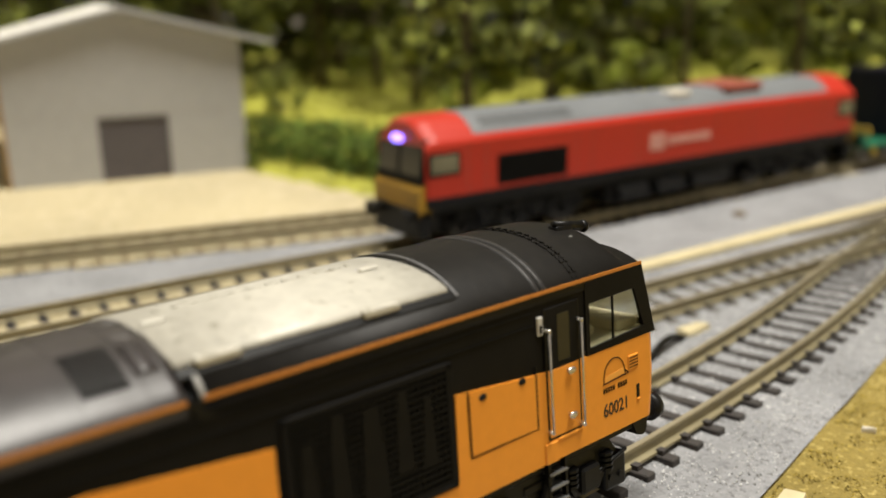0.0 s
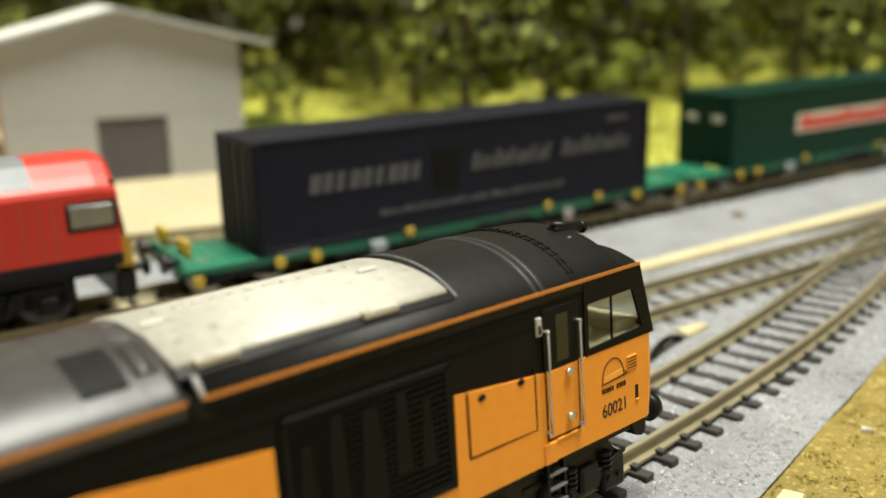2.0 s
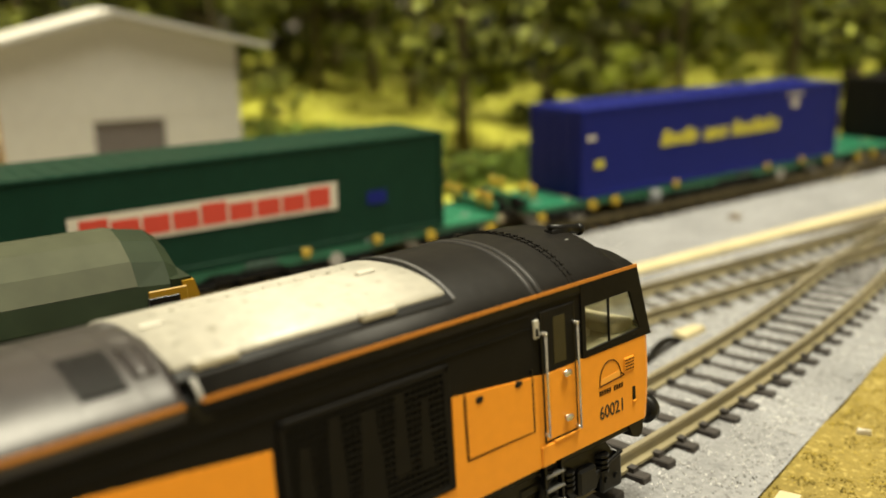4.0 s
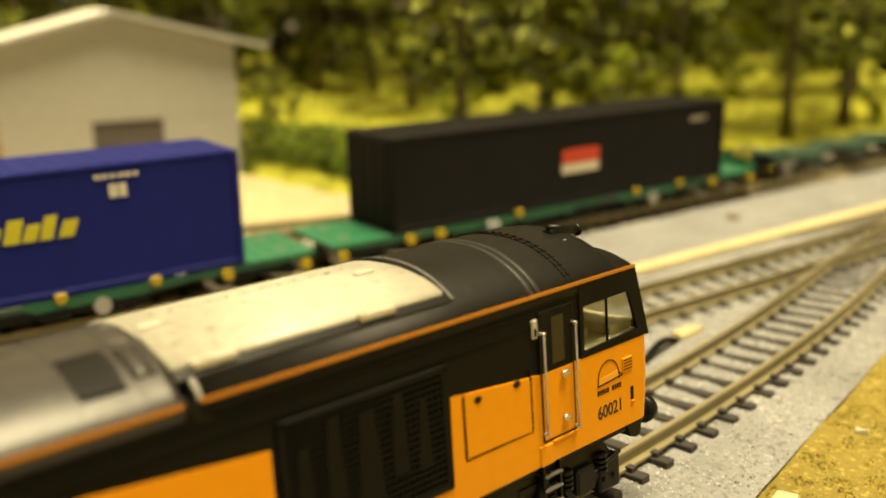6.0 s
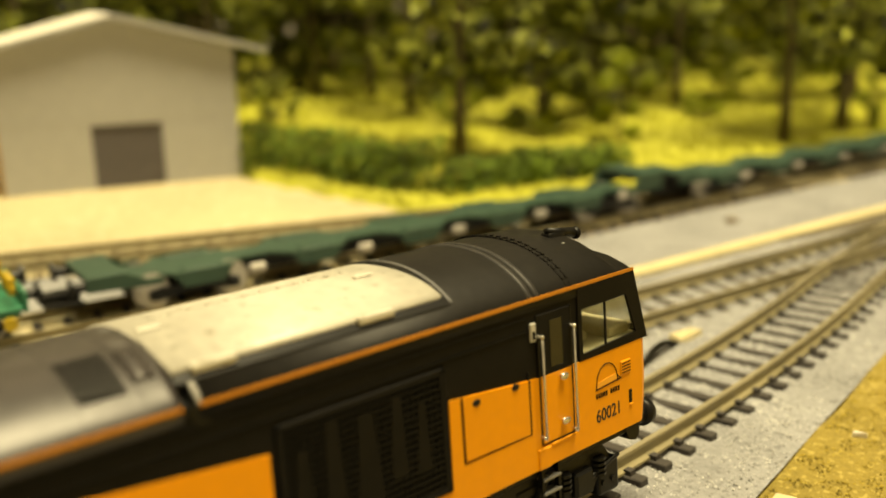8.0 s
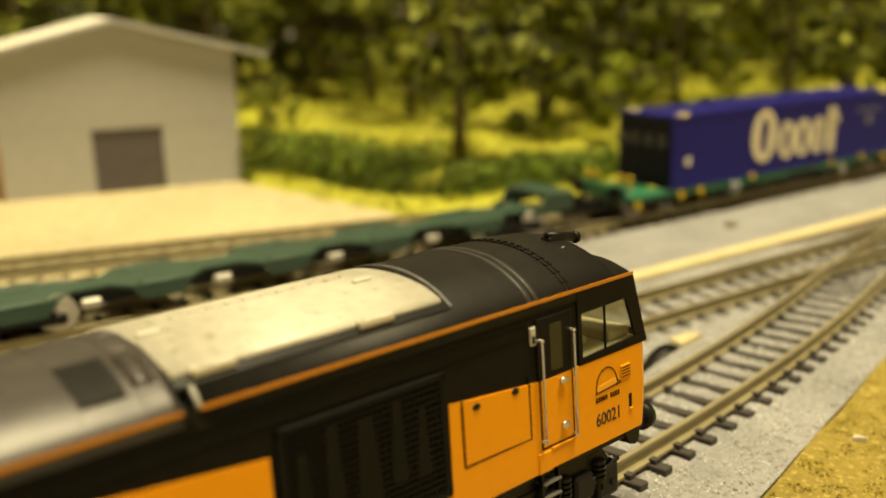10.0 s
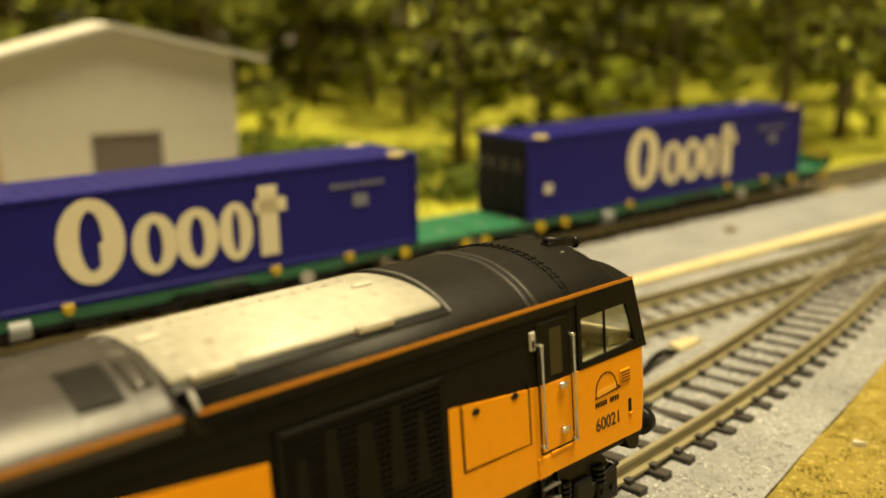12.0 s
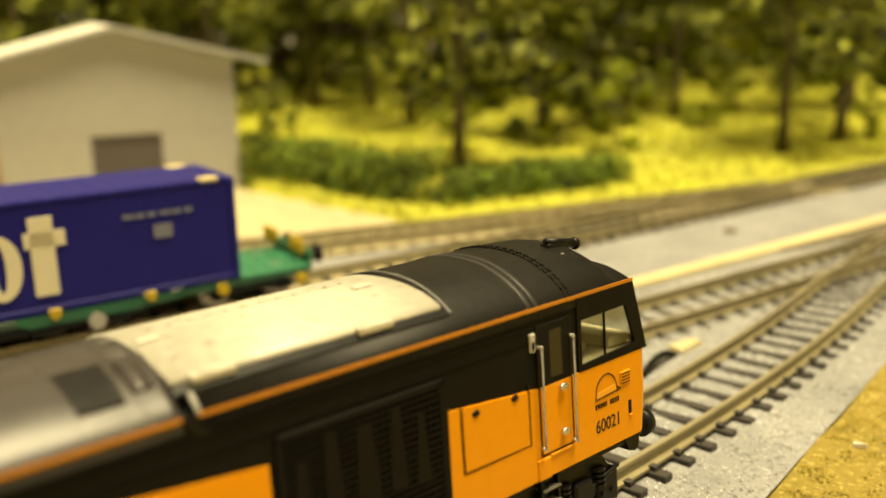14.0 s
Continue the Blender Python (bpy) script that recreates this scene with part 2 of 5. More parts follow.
sheet("ballast_bed", -1395, 1795, near_edge, level(-8.5), bed_z, 4, BALLAST, "pale grey fine ballast between the tracks", 0.35, category="ballast", ny=44)
sheet("main_line_bed_sandy", -1350, 112, level(-10), level(9.5), lambda x, y: -2.25, 4, SAND, "sandy pale ballast under the main line", 0.3, category="ballast", ny=9)
sheet("main_line_bed", 112, 1500, level(-10), level(9.5), lambda x, y: -2.6 if abs(y) < 8 else -2.8, 4, BALLAST_BROWN, "brown oil-stained ballast under the main line", 0.3, category="ballast", ny=9)
bm = bmesh.new()
box(bm, -1390, 1790, -37.6, -34.2, -4.5, -1.2, 0.25)
tagged(part("cable_trough", bm, CREAM), "cream card strip laid beside the ballast", "trackside strip")
# dark sheet along the near edge of the cream strip, widening with x
sheet("cork_edge", 165, 900, lambda x: -38.2 - min(4.5, (x - 165) * 0.12), level(-37.7), lambda x, y: -2.0, 6, BOARD, "dark strip beside the cream strip", 0.1, category="cork", ny=2)
sheet("turf", -1395, 1795, level(-415), lambda x: near_edge(x) + 0.5, turf_z, 5, TURF, "ochre green turf mat beside the near track", 0.9, category="turf", ny=80)


def yard_x(y):
    return 108 + (112 - y) * 0.19


def is_yard(x, y):
    return x < yard_x(y) and y > y_siding(x) - 9


sheet("sand_yard", -1395, 134, lambda x: y_siding(x) - 9, level(615), lambda x, y: -2.75 if x < yard_x(y) else -4, 3, SAND, "pale sandy yard in front of the grey shed", 0.25, category="yard", ny=150)
sheet("meadow", 80, 1795, lambda x: max(y_siding(x) - 7, 9.3), level(615), lambda x, y: meadow_z(x, y) if x > yard_x(y) else -4.2, 4, MEADOW, "bright yellow-green grass bank behind the line", 0.5, category="grass", ny=130)
sheet("siding_bed", -300, 240, lambda x: y_siding(x) - 8.6, lambda x: y_siding(x) + 8.6, lambda x, y: -2.2, 4, SAND, "sandy ballast under the siding", 0.25, category="ballast", ny=6)
sheet("verge", -1350, 150, level(9), lambda x: y_siding(x) - 8.2, lambda x, y: -2.75, 5, BALLAST, "pale grey ballast between siding and main line", 0.3, category="ballast", ny=14)

track("main_line", "straight railway track on brown stained ballast", y_main, -1300, 1450, 0, 330, step=60)
track("middle_track", "railway track with bronze rails on pale ballast", y_middle, -900, 1760, 60, 330, sleeper=SLEEPER_DUSTY, step=60)
track("near_track", "curved railway track with bronze rails and dark sleepers", y_near, -179.25, 190, -10, 190, z_near, bank_near, step=6)
track("siding_track", "sand-dusted siding track in front of the shed", y_siding, -300, 225, 0, 225, sleeper=SLEEPER_SANDY, step=6)

# legs under the board
for x in (-1300, 200, 1700):
    for y in (-380, 580):
        bm = bmesh.new()
        box(bm, x - 35, x + 35, y - 35, y + 35, -750, -30, 3)
        tagged(part("trestle_leg", bm, BOARD), "square dark timber leg under the baseboard", "table leg", "legs of the baseboard")

# ---- the room round the layout ----
def slab(name, x0, x1, y0, y1, z0, z1, label):
    bm = bmesh.new()
    box(bm, x0, x1, y0, y1, z0, z1)
    tagged(part(name, bm, ROOM), label, "", "", "structure")


slab("floor", -1700, 2100, -1100, 900, -800, -750, "plain room floor")
slab("ceiling", -1700, 2100, -1100, 900, 1500, 1550, "plain room ceiling")
slab("wall_north", -1700, 2100, 900, 960, -750, 1500, "plain painted room wall")
slab("wall_south", -1700, 2100, -1160, -1100, -750, 1500, "plain painted room wall")
slab("wall_west", -1760, -1700, -1160, 960, -750, 1500, "plain painted room wall")
slab("wall_east", 2100, 2160, -1160, 960, -750, 1500, "plain painted room wall")

# ---- paints of the models ----
ORANGE = shader("orange_model_paint", (0.74, 0.278, 0.026), 0.42, vary=0.07, grain=900, bump=0.03)
STRIPE = shader("orange_line_paint", (0.46, 0.17, 0.025), 0.45, vary=0.06, grain=900)
BLACK = shader("satin_black_model_paint", (0.0072, 0.0068, 0.0064), 0.5, vary=0.3, grain=700, bump=0.05, spec=0.09)
# lighter than the roof: the ribs' lit edges are put into this colour
RIB_LIT = shader("lit_charcoal_rib", (0.028, 0.027, 0.027), 0.42, vary=0.3, grain=500, spec=0.35)
ROOF_DUSTY = shader("dusty_grey_roof_paint", (0.034, 0.030, 0.030), 0.36, vary=0.55, grain=420, bump=0.10, stain=130, speck=(0.13, 0.125, 0.125), speck_at=0.66)
ROOF_GREY = shader("satin_charcoal_roof_paint", (0.0088, 0.0080, 0.0070), 0.45, spec=0.15, vary=0.35, grain=900, bump=0.08, speck=(0.16, 0.16, 0.15), speck_at=0.75)
SILVER = shader("weathered_silver_panel", (0.48, 0.46, 0.395), 0.5, 0.1, 0.2, 900, 0.25, 150, speck=(0.34, 0.32, 0.26), speck_at=0.64)
MESH = shader("dark_mesh", (0.004, 0.004, 0.0038), 0.7, spec=0.1, vary=0.3, grain=900)
SLAT = shader("satin_black_slat", (0.005, 0.0048, 0.0044), 0.5, spec=0.1, vary=0.2, grain=500)
BROWNISH = shader("brown_black_plastic", (0.0080, 0.0071, 0.0050), 0.7, spec=0.1, vary=0.3, grain=600, bump=0.1)
PLASTIC = shader("black_plastic", (0.005, 0.005, 0.005), 0.4, spec=0.22, vary=0.3, grain=500, bump=0.1)
WIRE = shader("bright_wire", (0.62, 0.60, 0.56), 0.25, 0.9, 0.08, 500)
LOUVRE = shader("dark_grey_louvre", (0.03, 0.028, 0.027), 0.5, vary=0.2, grain=500, spec=0.25)
INK = shader("black_print", (0.02, 0.016, 0.012), 0.5)
CABIN = shader("cream_cab_moulding", (0.33, 0.30, 0.19), 0.6, vary=0.25, grain=300)
PANE = glass("clear_plastic_window")
PANE_DARK = shader("smoked_window", (0.014, 0.0135, 0.011), 0.12, vary=0.2, grain=200)


def roof_z(y, top, edge=21.95, half=8.93, bow=2.2, fall=0.75):
    t = min(abs(y) / half, 1)
    return edge + (top - edge) * max(0.0, 1 - t ** bow) ** fall


def roof_ring(x, top, edge=21.95, half=8.93, low=21.0, n=26, bow=2.2, fall=0.75):
    ys = [half * math.sin(math.pi / 2 * (2 * i / n - 1)) for i in range(n + 1)]
    return [(x, y, roof_z(y, top, edge, half, bow, fall)) for y in ys] + [(x, ys[-1], low), (x, ys[0], low)]


def arc_strip(bm, x0, x1, y0, y1, lift, thick, top=25.55, n=14):
    """A strip that lies on the curved roof from x0 to x1, between two places across it."""
    rings = []
    for x in (x0, x1):
        ys = [y0 + (y1 - y0) * i / n for i in range(n + 1)]
        rings.append([(x, y, roof_z(y, top) + lift) for y in ys] + [(x, y, roof_z(y, top) + lift - thick) for y in ys[::-1]])
    loft(bm, rings)


def bogie(parent, x, wheels=(-13, 0, 13), half=6.6, z_top=6.2, r=3.6, dress=True):
    """A three- or two-axle bogie: side frames with axle boxes and springs, and its wheels."""
    bm = bmesh.new()
    a, b = wheels[0] - 4.2, wheels[-1] + 4.2
    for s in (-1, 1):
        out = [(x + a, 4.6), (x + a + 1.2, z_top), (x + b - 1.2, z_top), (x + b, 4.6), (x + b, 3.4)]
        for w in reversed(wheels):
            out += [(x + w + 2.6, 3.2), (x + w + 1.7, 1.9), (x + w - 1.7, 1.9), (x + w - 2.6, 3.2)]
        out += [(x + a, 3.4)]
        side_plate(bm, out, s * half - 0.45, 0.9)
        for w in wheels:
            box(bm, x + w - 1.25, x + w + 1.25, s * half - (0.4 if s > 0 else 1.1), s * half + (1.1 if s > 0 else 0.4), 2.1, 4.6, 0.25)
            if dress:
                for k in (-1, 1):
                    for i in range(4):
                        rod(bm, (x + w + k * 2.4, s * (half + 0.55), 3.3 + i * 0.5), (x + w + k * 2.4, s * (half + 0.55), 3.55 + i * 0.5), 0.75, n=8)
        if dress:
            for w0, w1 in zip(wheels, wheels[1:]):
                rod(bm, (x + (w0 + w1) / 2, s * (half + 0.7), 2.4), (x + (w0 + w1) / 2 + 1.6, s * (half + 0.7), 6.0), 0.45, n=8)
                box(bm, x + (w0 + w1) / 2 - 1.8, x + (w0 + w1) / 2 + 1.8, s * (half + 0.1) - 0.5, s * (half + 0.1) + 0.5, 4.4, 5.3, 0.15)
    box(bm, x + a + 2, x + b - 2, -half + 0.3, half - 0.3, 4.0, 5.6)
    frame_ob = part("bogie", bm, PLASTIC, parent)
    for w in wheels:
        wheelset(frame_ob, x + w, r)
    return frame_ob


WHEELS = {}
WHEEL_PAINT = shader("blackened_wheel", (0.05, 0.047, 0.043), 0.4, 0.6, 0.2, 400)


def wheelset(parent, x, r, material=None):
    key = (r, material.name if material else "")
    if key not in WHEELS:
        bm = bmesh.new()
        for s in (-1, 1):
            rod(bm, (0, s * 4.3, 0), (0, s * 5.4, 0), r, n=28)
            rod(bm, (0, s * 3.95, 0), (0, s * 4.3, 0), r + 0.55, n=28)
            rod(bm, (0, s * 5.4, 0), (0, s * 5.65, 0), r * 0.72, r * 0.3, n=20)
            for k in range(3):
                a = k * 2.094
                rod(bm, (math.cos(a) * r * 0.55, s * 5.4, math.sin(a) * r * 0.55), (math.cos(a) * r * 0.55, s * 5.5, math.sin(a) * r * 0.55), r * 0.16, n=8)
        rod(bm, (0, -6.4, 0), (0, 6.4, 0), 0.6, n=10)
        ob = part("wheelset", bm, material or WHEEL_PAINT, parent)
        WHEELS[key] = ob.data
    else:
        ob = new("wheelset", WHEELS[key])
        ob.parent = parent
    ob.matrix_basis = at(x, 0, r)
    return ob


def near_locomotive():
    loco = thing("diesel_locomotive", "orange and black model diesel locomotive with a silver roof panel", "model locomotive",
                 at(60.08, -86.84, 1.53, -5.02, 0.475, 6.47))
    LEN = -144.0
    TOP = 25.55
    # black core of the body, behind the cab
    bm = bmesh.new()
    prof = lambda x: [(x, -8.8, 7.0), (x, -8.82, 21.4), (x, -8.6, 21.75), (x, 8.6, 21.75), (x, 8.82, 21.4), (x, 8.8, 7.0)]
    loft(bm, [prof(LEN), prof(-9.15)])
    body = part("body", bm, BLACK, loco, "satin black bodyside")
    # long roof: a front length and a rear length with a gap where the roof is stepped
    bm = bmesh.new()
    rings = [roof_ring(x, z) for x, z in ((-44.5, 25.2), (-23.2, 25.2), (-22.6, TOP), (-10.0, TOP), (-8.0, TOP), (-5.6, 25.45), (-4.6, 25.36), (-4.1, 25.25))]
    rings += [roof_ring(x, z, bow=b, fall=f) for x, z, b, f in ((-3.7, 24.6, 2.6, 0.8), (-3.3, 23.7, 3.6, 0.9), (-2.9, 23.2, 4.4, 1.0), (-1.8, 23.36, 4.6, 1.0), (-1.5, 23.05, 4.6, 1.0), (-1.3, 22.02, 4.6, 1.0))]
    loft(bm, rings)
    roof = part("cab_roof", bm, ROOF_GREY, loco, "satin charcoal roof", True)
    bm = bmesh.new()
    loft(bm, [roof_ring(x, 25.4, low=21.0) for x in (LEN + 8, -60, -52, -46, -45.55)])
    part("rear_roof", bm, ROOF_DUSTY, loco, "dusty grey weathered roof", True)
    bm = bmesh.new()
    loft(bm, [roof_ring(x, 25.1, half=8.5, edge=20.6, low=20.2) for x in (-46.2, -43.8)])
    part("roof_gap", bm, PLASTIC, loco)
    # dark plate on the bodyside, drawn for the slit below the gap
    bm = bmesh.new()
    side_plate(bm, [(-45.6, 21.9), (-44.5, 21.9), (-43.7, 20.4), (-44.6, 20.4)], -8.9, 0.2)
    part("gap_cover", bm, PLASTIC, loco)
    # orange line along the roof edge
    for x0, x1 in ((-44.45, -1.25), (LEN + 6, -45.55)):
        bm = bmesh.new()
        for s in (-1, 1):
            side_plate(bm, [(x0, 21.78), (x1, 21.78), (x1 - 0.05, 22.08), (x0, 22.08)], s * 8.93 - 0.05, 0.1)
        part("roof_line", bm, STRIPE, loco, "orange line along the roof edge")
    # silver roof panel with its hinged lugs
    bm = bmesh.new()
    ys = [-7.3 + 14.6 * i / 28 for i in range(29)]
    crown = [roof_z(y, 25.3) + 0.1 + 0.36 * (abs(y) / 7.3) ** 2 for y in ys]
    loft(bm, [[(x, y, z) for y, z in zip(ys, crown)] + [(x, y, z - 0.6) for y, z in zip(ys[::-1], crown[::-1])] for x in (-45.35, -23.15)])
    bmesh.ops.bevel(bm, geom=[e for e in bm.edges if e.calc_face_angle(0) > 0.8], offset=0.15, segments=2, affect="EDGES")
    panel = part("roof_panel", bm, SILVER, loco, "weathered silver exhaust panel", True)
    for x0, x1 in ((-44.2, -41.0), (-31.3, -28.1)):
        bm = bmesh.new()
        box(bm, x0, x1, -7.85, -7.15, 23.5, 24.12, 0.15, 2)
        part("lug", bm, SILVER, panel)
    for y, x in ((-1.7, -26.4), (-1.8, -44.2)):
        bm = bmesh.new()
        box(bm, x - 0.9, x + 0.9, y - 0.3, y + 0.3, roof_z(y, 25.3) + 0.05, roof_z(y, 25.3) + 0.36, 0.12)
        part("lifting_eye", bm, SILVER, panel)
    for k in range(34):
        bm = bmesh.new()
        x = -43 + k * 0.49
        box(bm, x, x + 0.26, 0.6, 1.0, 25.0, 25.46 + 0.07 * (k % 3 == 0), 0.03)
        part("ridge_rivet", bm, SILVER, panel)
    # black strips laid on the roof as the shadow along the panel's edge
    bm = bmesh.new()
    arc_strip(bm, -45.4, -22.65, -7.9, -7.2, 0.05, 0.3, n=4)
    arc_strip(bm, -23.2, -22.65, -7.7, 7.7, 0.07, 0.3, n=24)
    part("panel_recess", bm, PLASTIC, loco)
    bm = bmesh.new()
    arc_strip(bm, -22.68, -22.46, -7.75, 7.75, 0.1, 0.3, n=24)
    part("panel_flashing", bm, shader("rubbed_grey_edge", (0.16, 0.16, 0.165), 0.4), loco)
    bm = bmesh.new()
    arc_strip(bm, -44.62, -44.25, -8.9, -7.95, 0.05, 0.3, n=6)
    part("worn_edge", bm, shader("worn_pale_edge", (0.20, 0.19, 0.17), 0.45, vary=0.3), loco, "pale worn roof edge")
    # cross ribs of the roof
    for x, w in ((-14.95, 0.22), (-14.1, 0.22)):
        bm = bmesh.new()
        arc_strip(bm, x - w, x + w, -8.88, 8.88, 0.1, 0.3, n=34)
        part("roof_rib", bm, RIB_LIT, loco, "", True)
    for x in (-10.35, -9.8):
        bm = bmesh.new()
        for i in range(40):
            y0 = -8.9 + i * 0.44
            arc_strip(bm, x - 0.14, x + 0.14, y0, y0 + 0.3, 0.15 if i % 2 else 0.08, 0.3, n=2)
        part("riveted_rib", bm, ROOF_GREY, loco)
    # engine-room grille in the rear roof and its box
    bm = bmesh.new()
    arc_strip(bm, -51.05, -48.2, -7.5, -3.5, 0.06, 0.3, top=25.4, n=12)
    vent = part("roof_vent", bm, MESH, loco)
    for i in range(9):
        bm = bmesh.new()
        x = -50.9 + i * 0.3
        arc_strip(bm, x, x + 0.1, -7.35, -3.65, 0.16, 0.3, top=25.4, n=10)
        part("louvre", bm, LOUVRE, vent)
    bm = bmesh.new()
    arc_strip(bm, -47.6, -46.2, -7.0, -4.1, 0.2, 0.4, top=25.4, n=8)
    part("roof_box", bm, ROOF_DUSTY, loco, "", True)
    bm = bmesh.new()
    for x in (-47.5, -51.3, -56.5, -62, -68, -75):
        arc_strip(bm, x - 0.03, x + 0.03, -8.85, 8.85, 0.012, 0.2, top=25.4, n=40)
    part("roof_seam", bm, LOUVRE, loco)
    # horn on the cab roof
    bm = bmesh.new()
    box(bm, -6.4, -4.0, -3.5, -2.3, 24.0, 25.6, 0.25, 2)
    rod(bm, (-6.3, -3.1, 25.72), (-2.6, -3.1, 25.0), 0.32, 0.5)
    rod(bm, (-5.8, -2.5, 25.6), (-3.2, -2.5, 25.0), 0.28, 0.4)
    ball(bm, (-2.3, -3.1, 24.92), 0.62, 0.9, 1, 1, 12)
    part("horn", bm, PLASTIC, loco, "glossy black roof horn", True)
    # orange lower bodyside: cab end, sole strip and mid panel
    bm = bmesh.new()

    def plan(z, front, top_in=0.0):
        c = 0.8
        return [(-14.95, -8.93, z), (front - c, -8.93, z), (front - 0.2, -8.93 + 0.25, z), (front, -8.93 + c, z),
                (front, 8.93 - c, z), (front - 0.2, 8.93 - 0.25, z), (front - c, 8.93, z), (-14.95, 8.93, z)]
    loft(bm, [plan(7.0, 0.05), plan(9.2, 0.35), plan(11.5, 0.5), plan(15.12, 0.42)])
    part("cab_shell", bm, ORANGE, loco, "orange cab lower half")
    for s in (-1, 1):
        for outline in ([(-24.65, 7.0), (-14.9, 7.0), (-14.9, 15.18), (-18.0, 15.45), (-24.48, 16.1)], [(-40.2, 7.0), (-24.65, 7.0), (-24.65, 8.75), (-40.2, 8.75)],
                        [(LEN + 4, 7.0), (-40.2, 7.0), (-40.12, 17.15), (-52, 18.4), (LEN + 4, 18.5)]):
            bm = bmesh.new()
            side_plate(bm, outline, s * 8.84 - 0.09, 0.18)
            part("side_panel", bm, ORANGE, loco, "orange lower side panel")
    # bodyside grille: frame, dark ribs and a mesh of bars
    bm = bmesh.new()
    for a in ((-39.6, -39.0, 8.9, 18.9), (-25.4, -24.7, 8.9, 18.9), (-39.6, -24.7, 18.3, 18.9), (-39.6, -24.7, 8.85, 9.3)):
        box(bm, a[0], a[1], -9.08, -8.8, a[2], a[3], 0.08)
    grille = part("side_grille", bm, BLACK, loco, "black side grille")
    for i in range(17):
        bm = bmesh.new()
        z = 9.4 + i * 0.53
        box(bm, -39.0, -25.4, -9.06, -8.8, z, z + 0.2)
        part("slat", bm, SLAT, grille)
    for i in range(24):
        bm = bmesh.new()
        x = -38.8 + i * 0.56
        box(bm, x, x + 0.12, -9.04, -8.8, 9.2, 18.3)
        part("mesh_bar", bm, SLAT, grille)
    # foot from and to, head from and to, foot and head heights of each wedge-shaped core
    for a0, a1, b0, b1, z0, z1 in ((-38.7, -37.0, -38.2, -37.4, 9.3, 16.6), (-36.2, -34.4, -35.7, -34.9, 11.0, 17.9), (-33.6, -31.2, -33.0, -31.8, 10.4, 17.6),
                                   (-30.4, -28.9, -30.0, -29.2, 11.8, 18.0), (-28.0, -26.6, -27.6, -27.0, 11.4, 16.8)):
        bm = bmesh.new()
        side_plate(bm, [(a0, z0), (a1, z0), (b1, z1), (b0, z1)], -9.065, 0.2)
        part("radiator_core", bm, BROWNISH, grille, "brown-black radiator core")
    # side access hatch with its fixings
    bm = bmesh.new()
    side_plate(bm, [(-23.1, 10.72), (-15.75, 10.55), (-15.75, 15.2), (-18.0, 15.42), (-23.1, 15.95)], -8.99, 0.14)
    hatch = part("access_hatch", bm, ORANGE, loco, "orange side hatch")
    bm = bmesh.new()
    for x0, x1, z0, z1 in ((-23.28, -23.16, 10.55, 16.0), (-15.7, -15.58, 10.4, 15.9), (-23.28, -15.58, 10.46, 10.56)):
        box(bm, x0, x1, -8.965, -8.8, z0, z1)
    for k in range(12):
        z = 10.8 + k * 0.42
        box(bm, -23.36, -23.08, -9.0, -8.8, z, z + 0.12)
        box(bm, -15.8, -15.52, -9.0, -8.8, z, z + 0.12)
    part("hatch_joint", bm, PLASTIC, loco)
    for x in (-21.7, -17.3):
        bm = bmesh.new()
        ball(bm, (x, -8.98, 15.15), 0.3, 1.5, 0.5, 1, 12)
        part("hatch_lock", bm, PLASTIC, hatch)
    # cab door
    bm = bmesh.new()
    box(bm, -14.22, -10.3, -9.0, -8.85, 9.15, 15.12, 0.06)
    door = part("cab_door", bm, ORANGE, loco, "orange cab door")
    bm = bmesh.new()
    box(bm, -14.22, -10.3, -9.0, -8.8, 15.13, 20.5, 0.06)
    upper = part("door_upper", bm, BLACK, door)
    bm = bmesh.new()
    box(bm, -13.0, -11.35, -9.04, -8.9, 15.6, 19.9, 0.12)
    part("window", bm, PANE_DARK, door, "dark door window")
    bm = bmesh.new()
    for x0, x1, z0, z1 in ((-14.42, -14.25, 9.1, 20.5), (-10.27, -10.13, 9.1, 20.5), (-14.37, -10.15, 8.98, 9.13)):
        box(bm, x0, x1, -8.98, -8.8, z0, z1)
    part("door_joint", bm, PLASTIC, loco)
    for z in (14.6, 10.6):
        bm = bmesh.new()
        rod(bm, (-11.7, -8.9, z), (-11.7, -9.3, z), 0.2, n=10)
        ball(bm, (-11.62, -9.32, z), 0.36, 1.5, 0.5, 0.9, 12)
        part("door_handle", bm, WIRE, door, "bright door handle", True)
    for x, z0, z1 in ((-14.4, 9.85, 18.75), (-10.4, 9.4, 18.8)):
        bm = bmesh.new()
        rod(bm, (x, -9.5, z0), (x, -9.5, z1), 0.12, n=8)
        for z in (z0, z1):
            rod(bm, (x, -9.55, z), (x, -8.8, z), 0.17, n=8)
        ball(bm, (x, -9.5, z1), 0.2, n=8)
        part("handrail", bm, WIRE, loco, "bright wire handrail", True)
    bm = bmesh.new()
    box(bm, -15.25, -14.6, -9.08, -8.8, 18.4, 20.0, 0.08)
    lamp = part("data_panel", bm, shader("pale_grey_plate", (0.42, 0.41, 0.37), 0.5), loco, "pale data panel")
    bm = bmesh.new()
    box(bm, -15.1, -14.8, -9.12, -9.05, 18.6, 19.3)
    part("plate_mark", bm, BROWNISH, lamp)
    # steps under the door
    bm = bmesh.new()
    box(bm, -14.95, -13.35, -9.1, -8.8, 6.95, 8.85, 0.1)
    part("door_step_plate", bm, ORANGE, loco)
    bm = bmesh.new()
    box(bm, -13.3, -10.1, -9.06, -8.85, 8.65, 8.97, 0.08)
    part("door_sill", bm, ORANGE, loco)
    bm = bmesh.new()
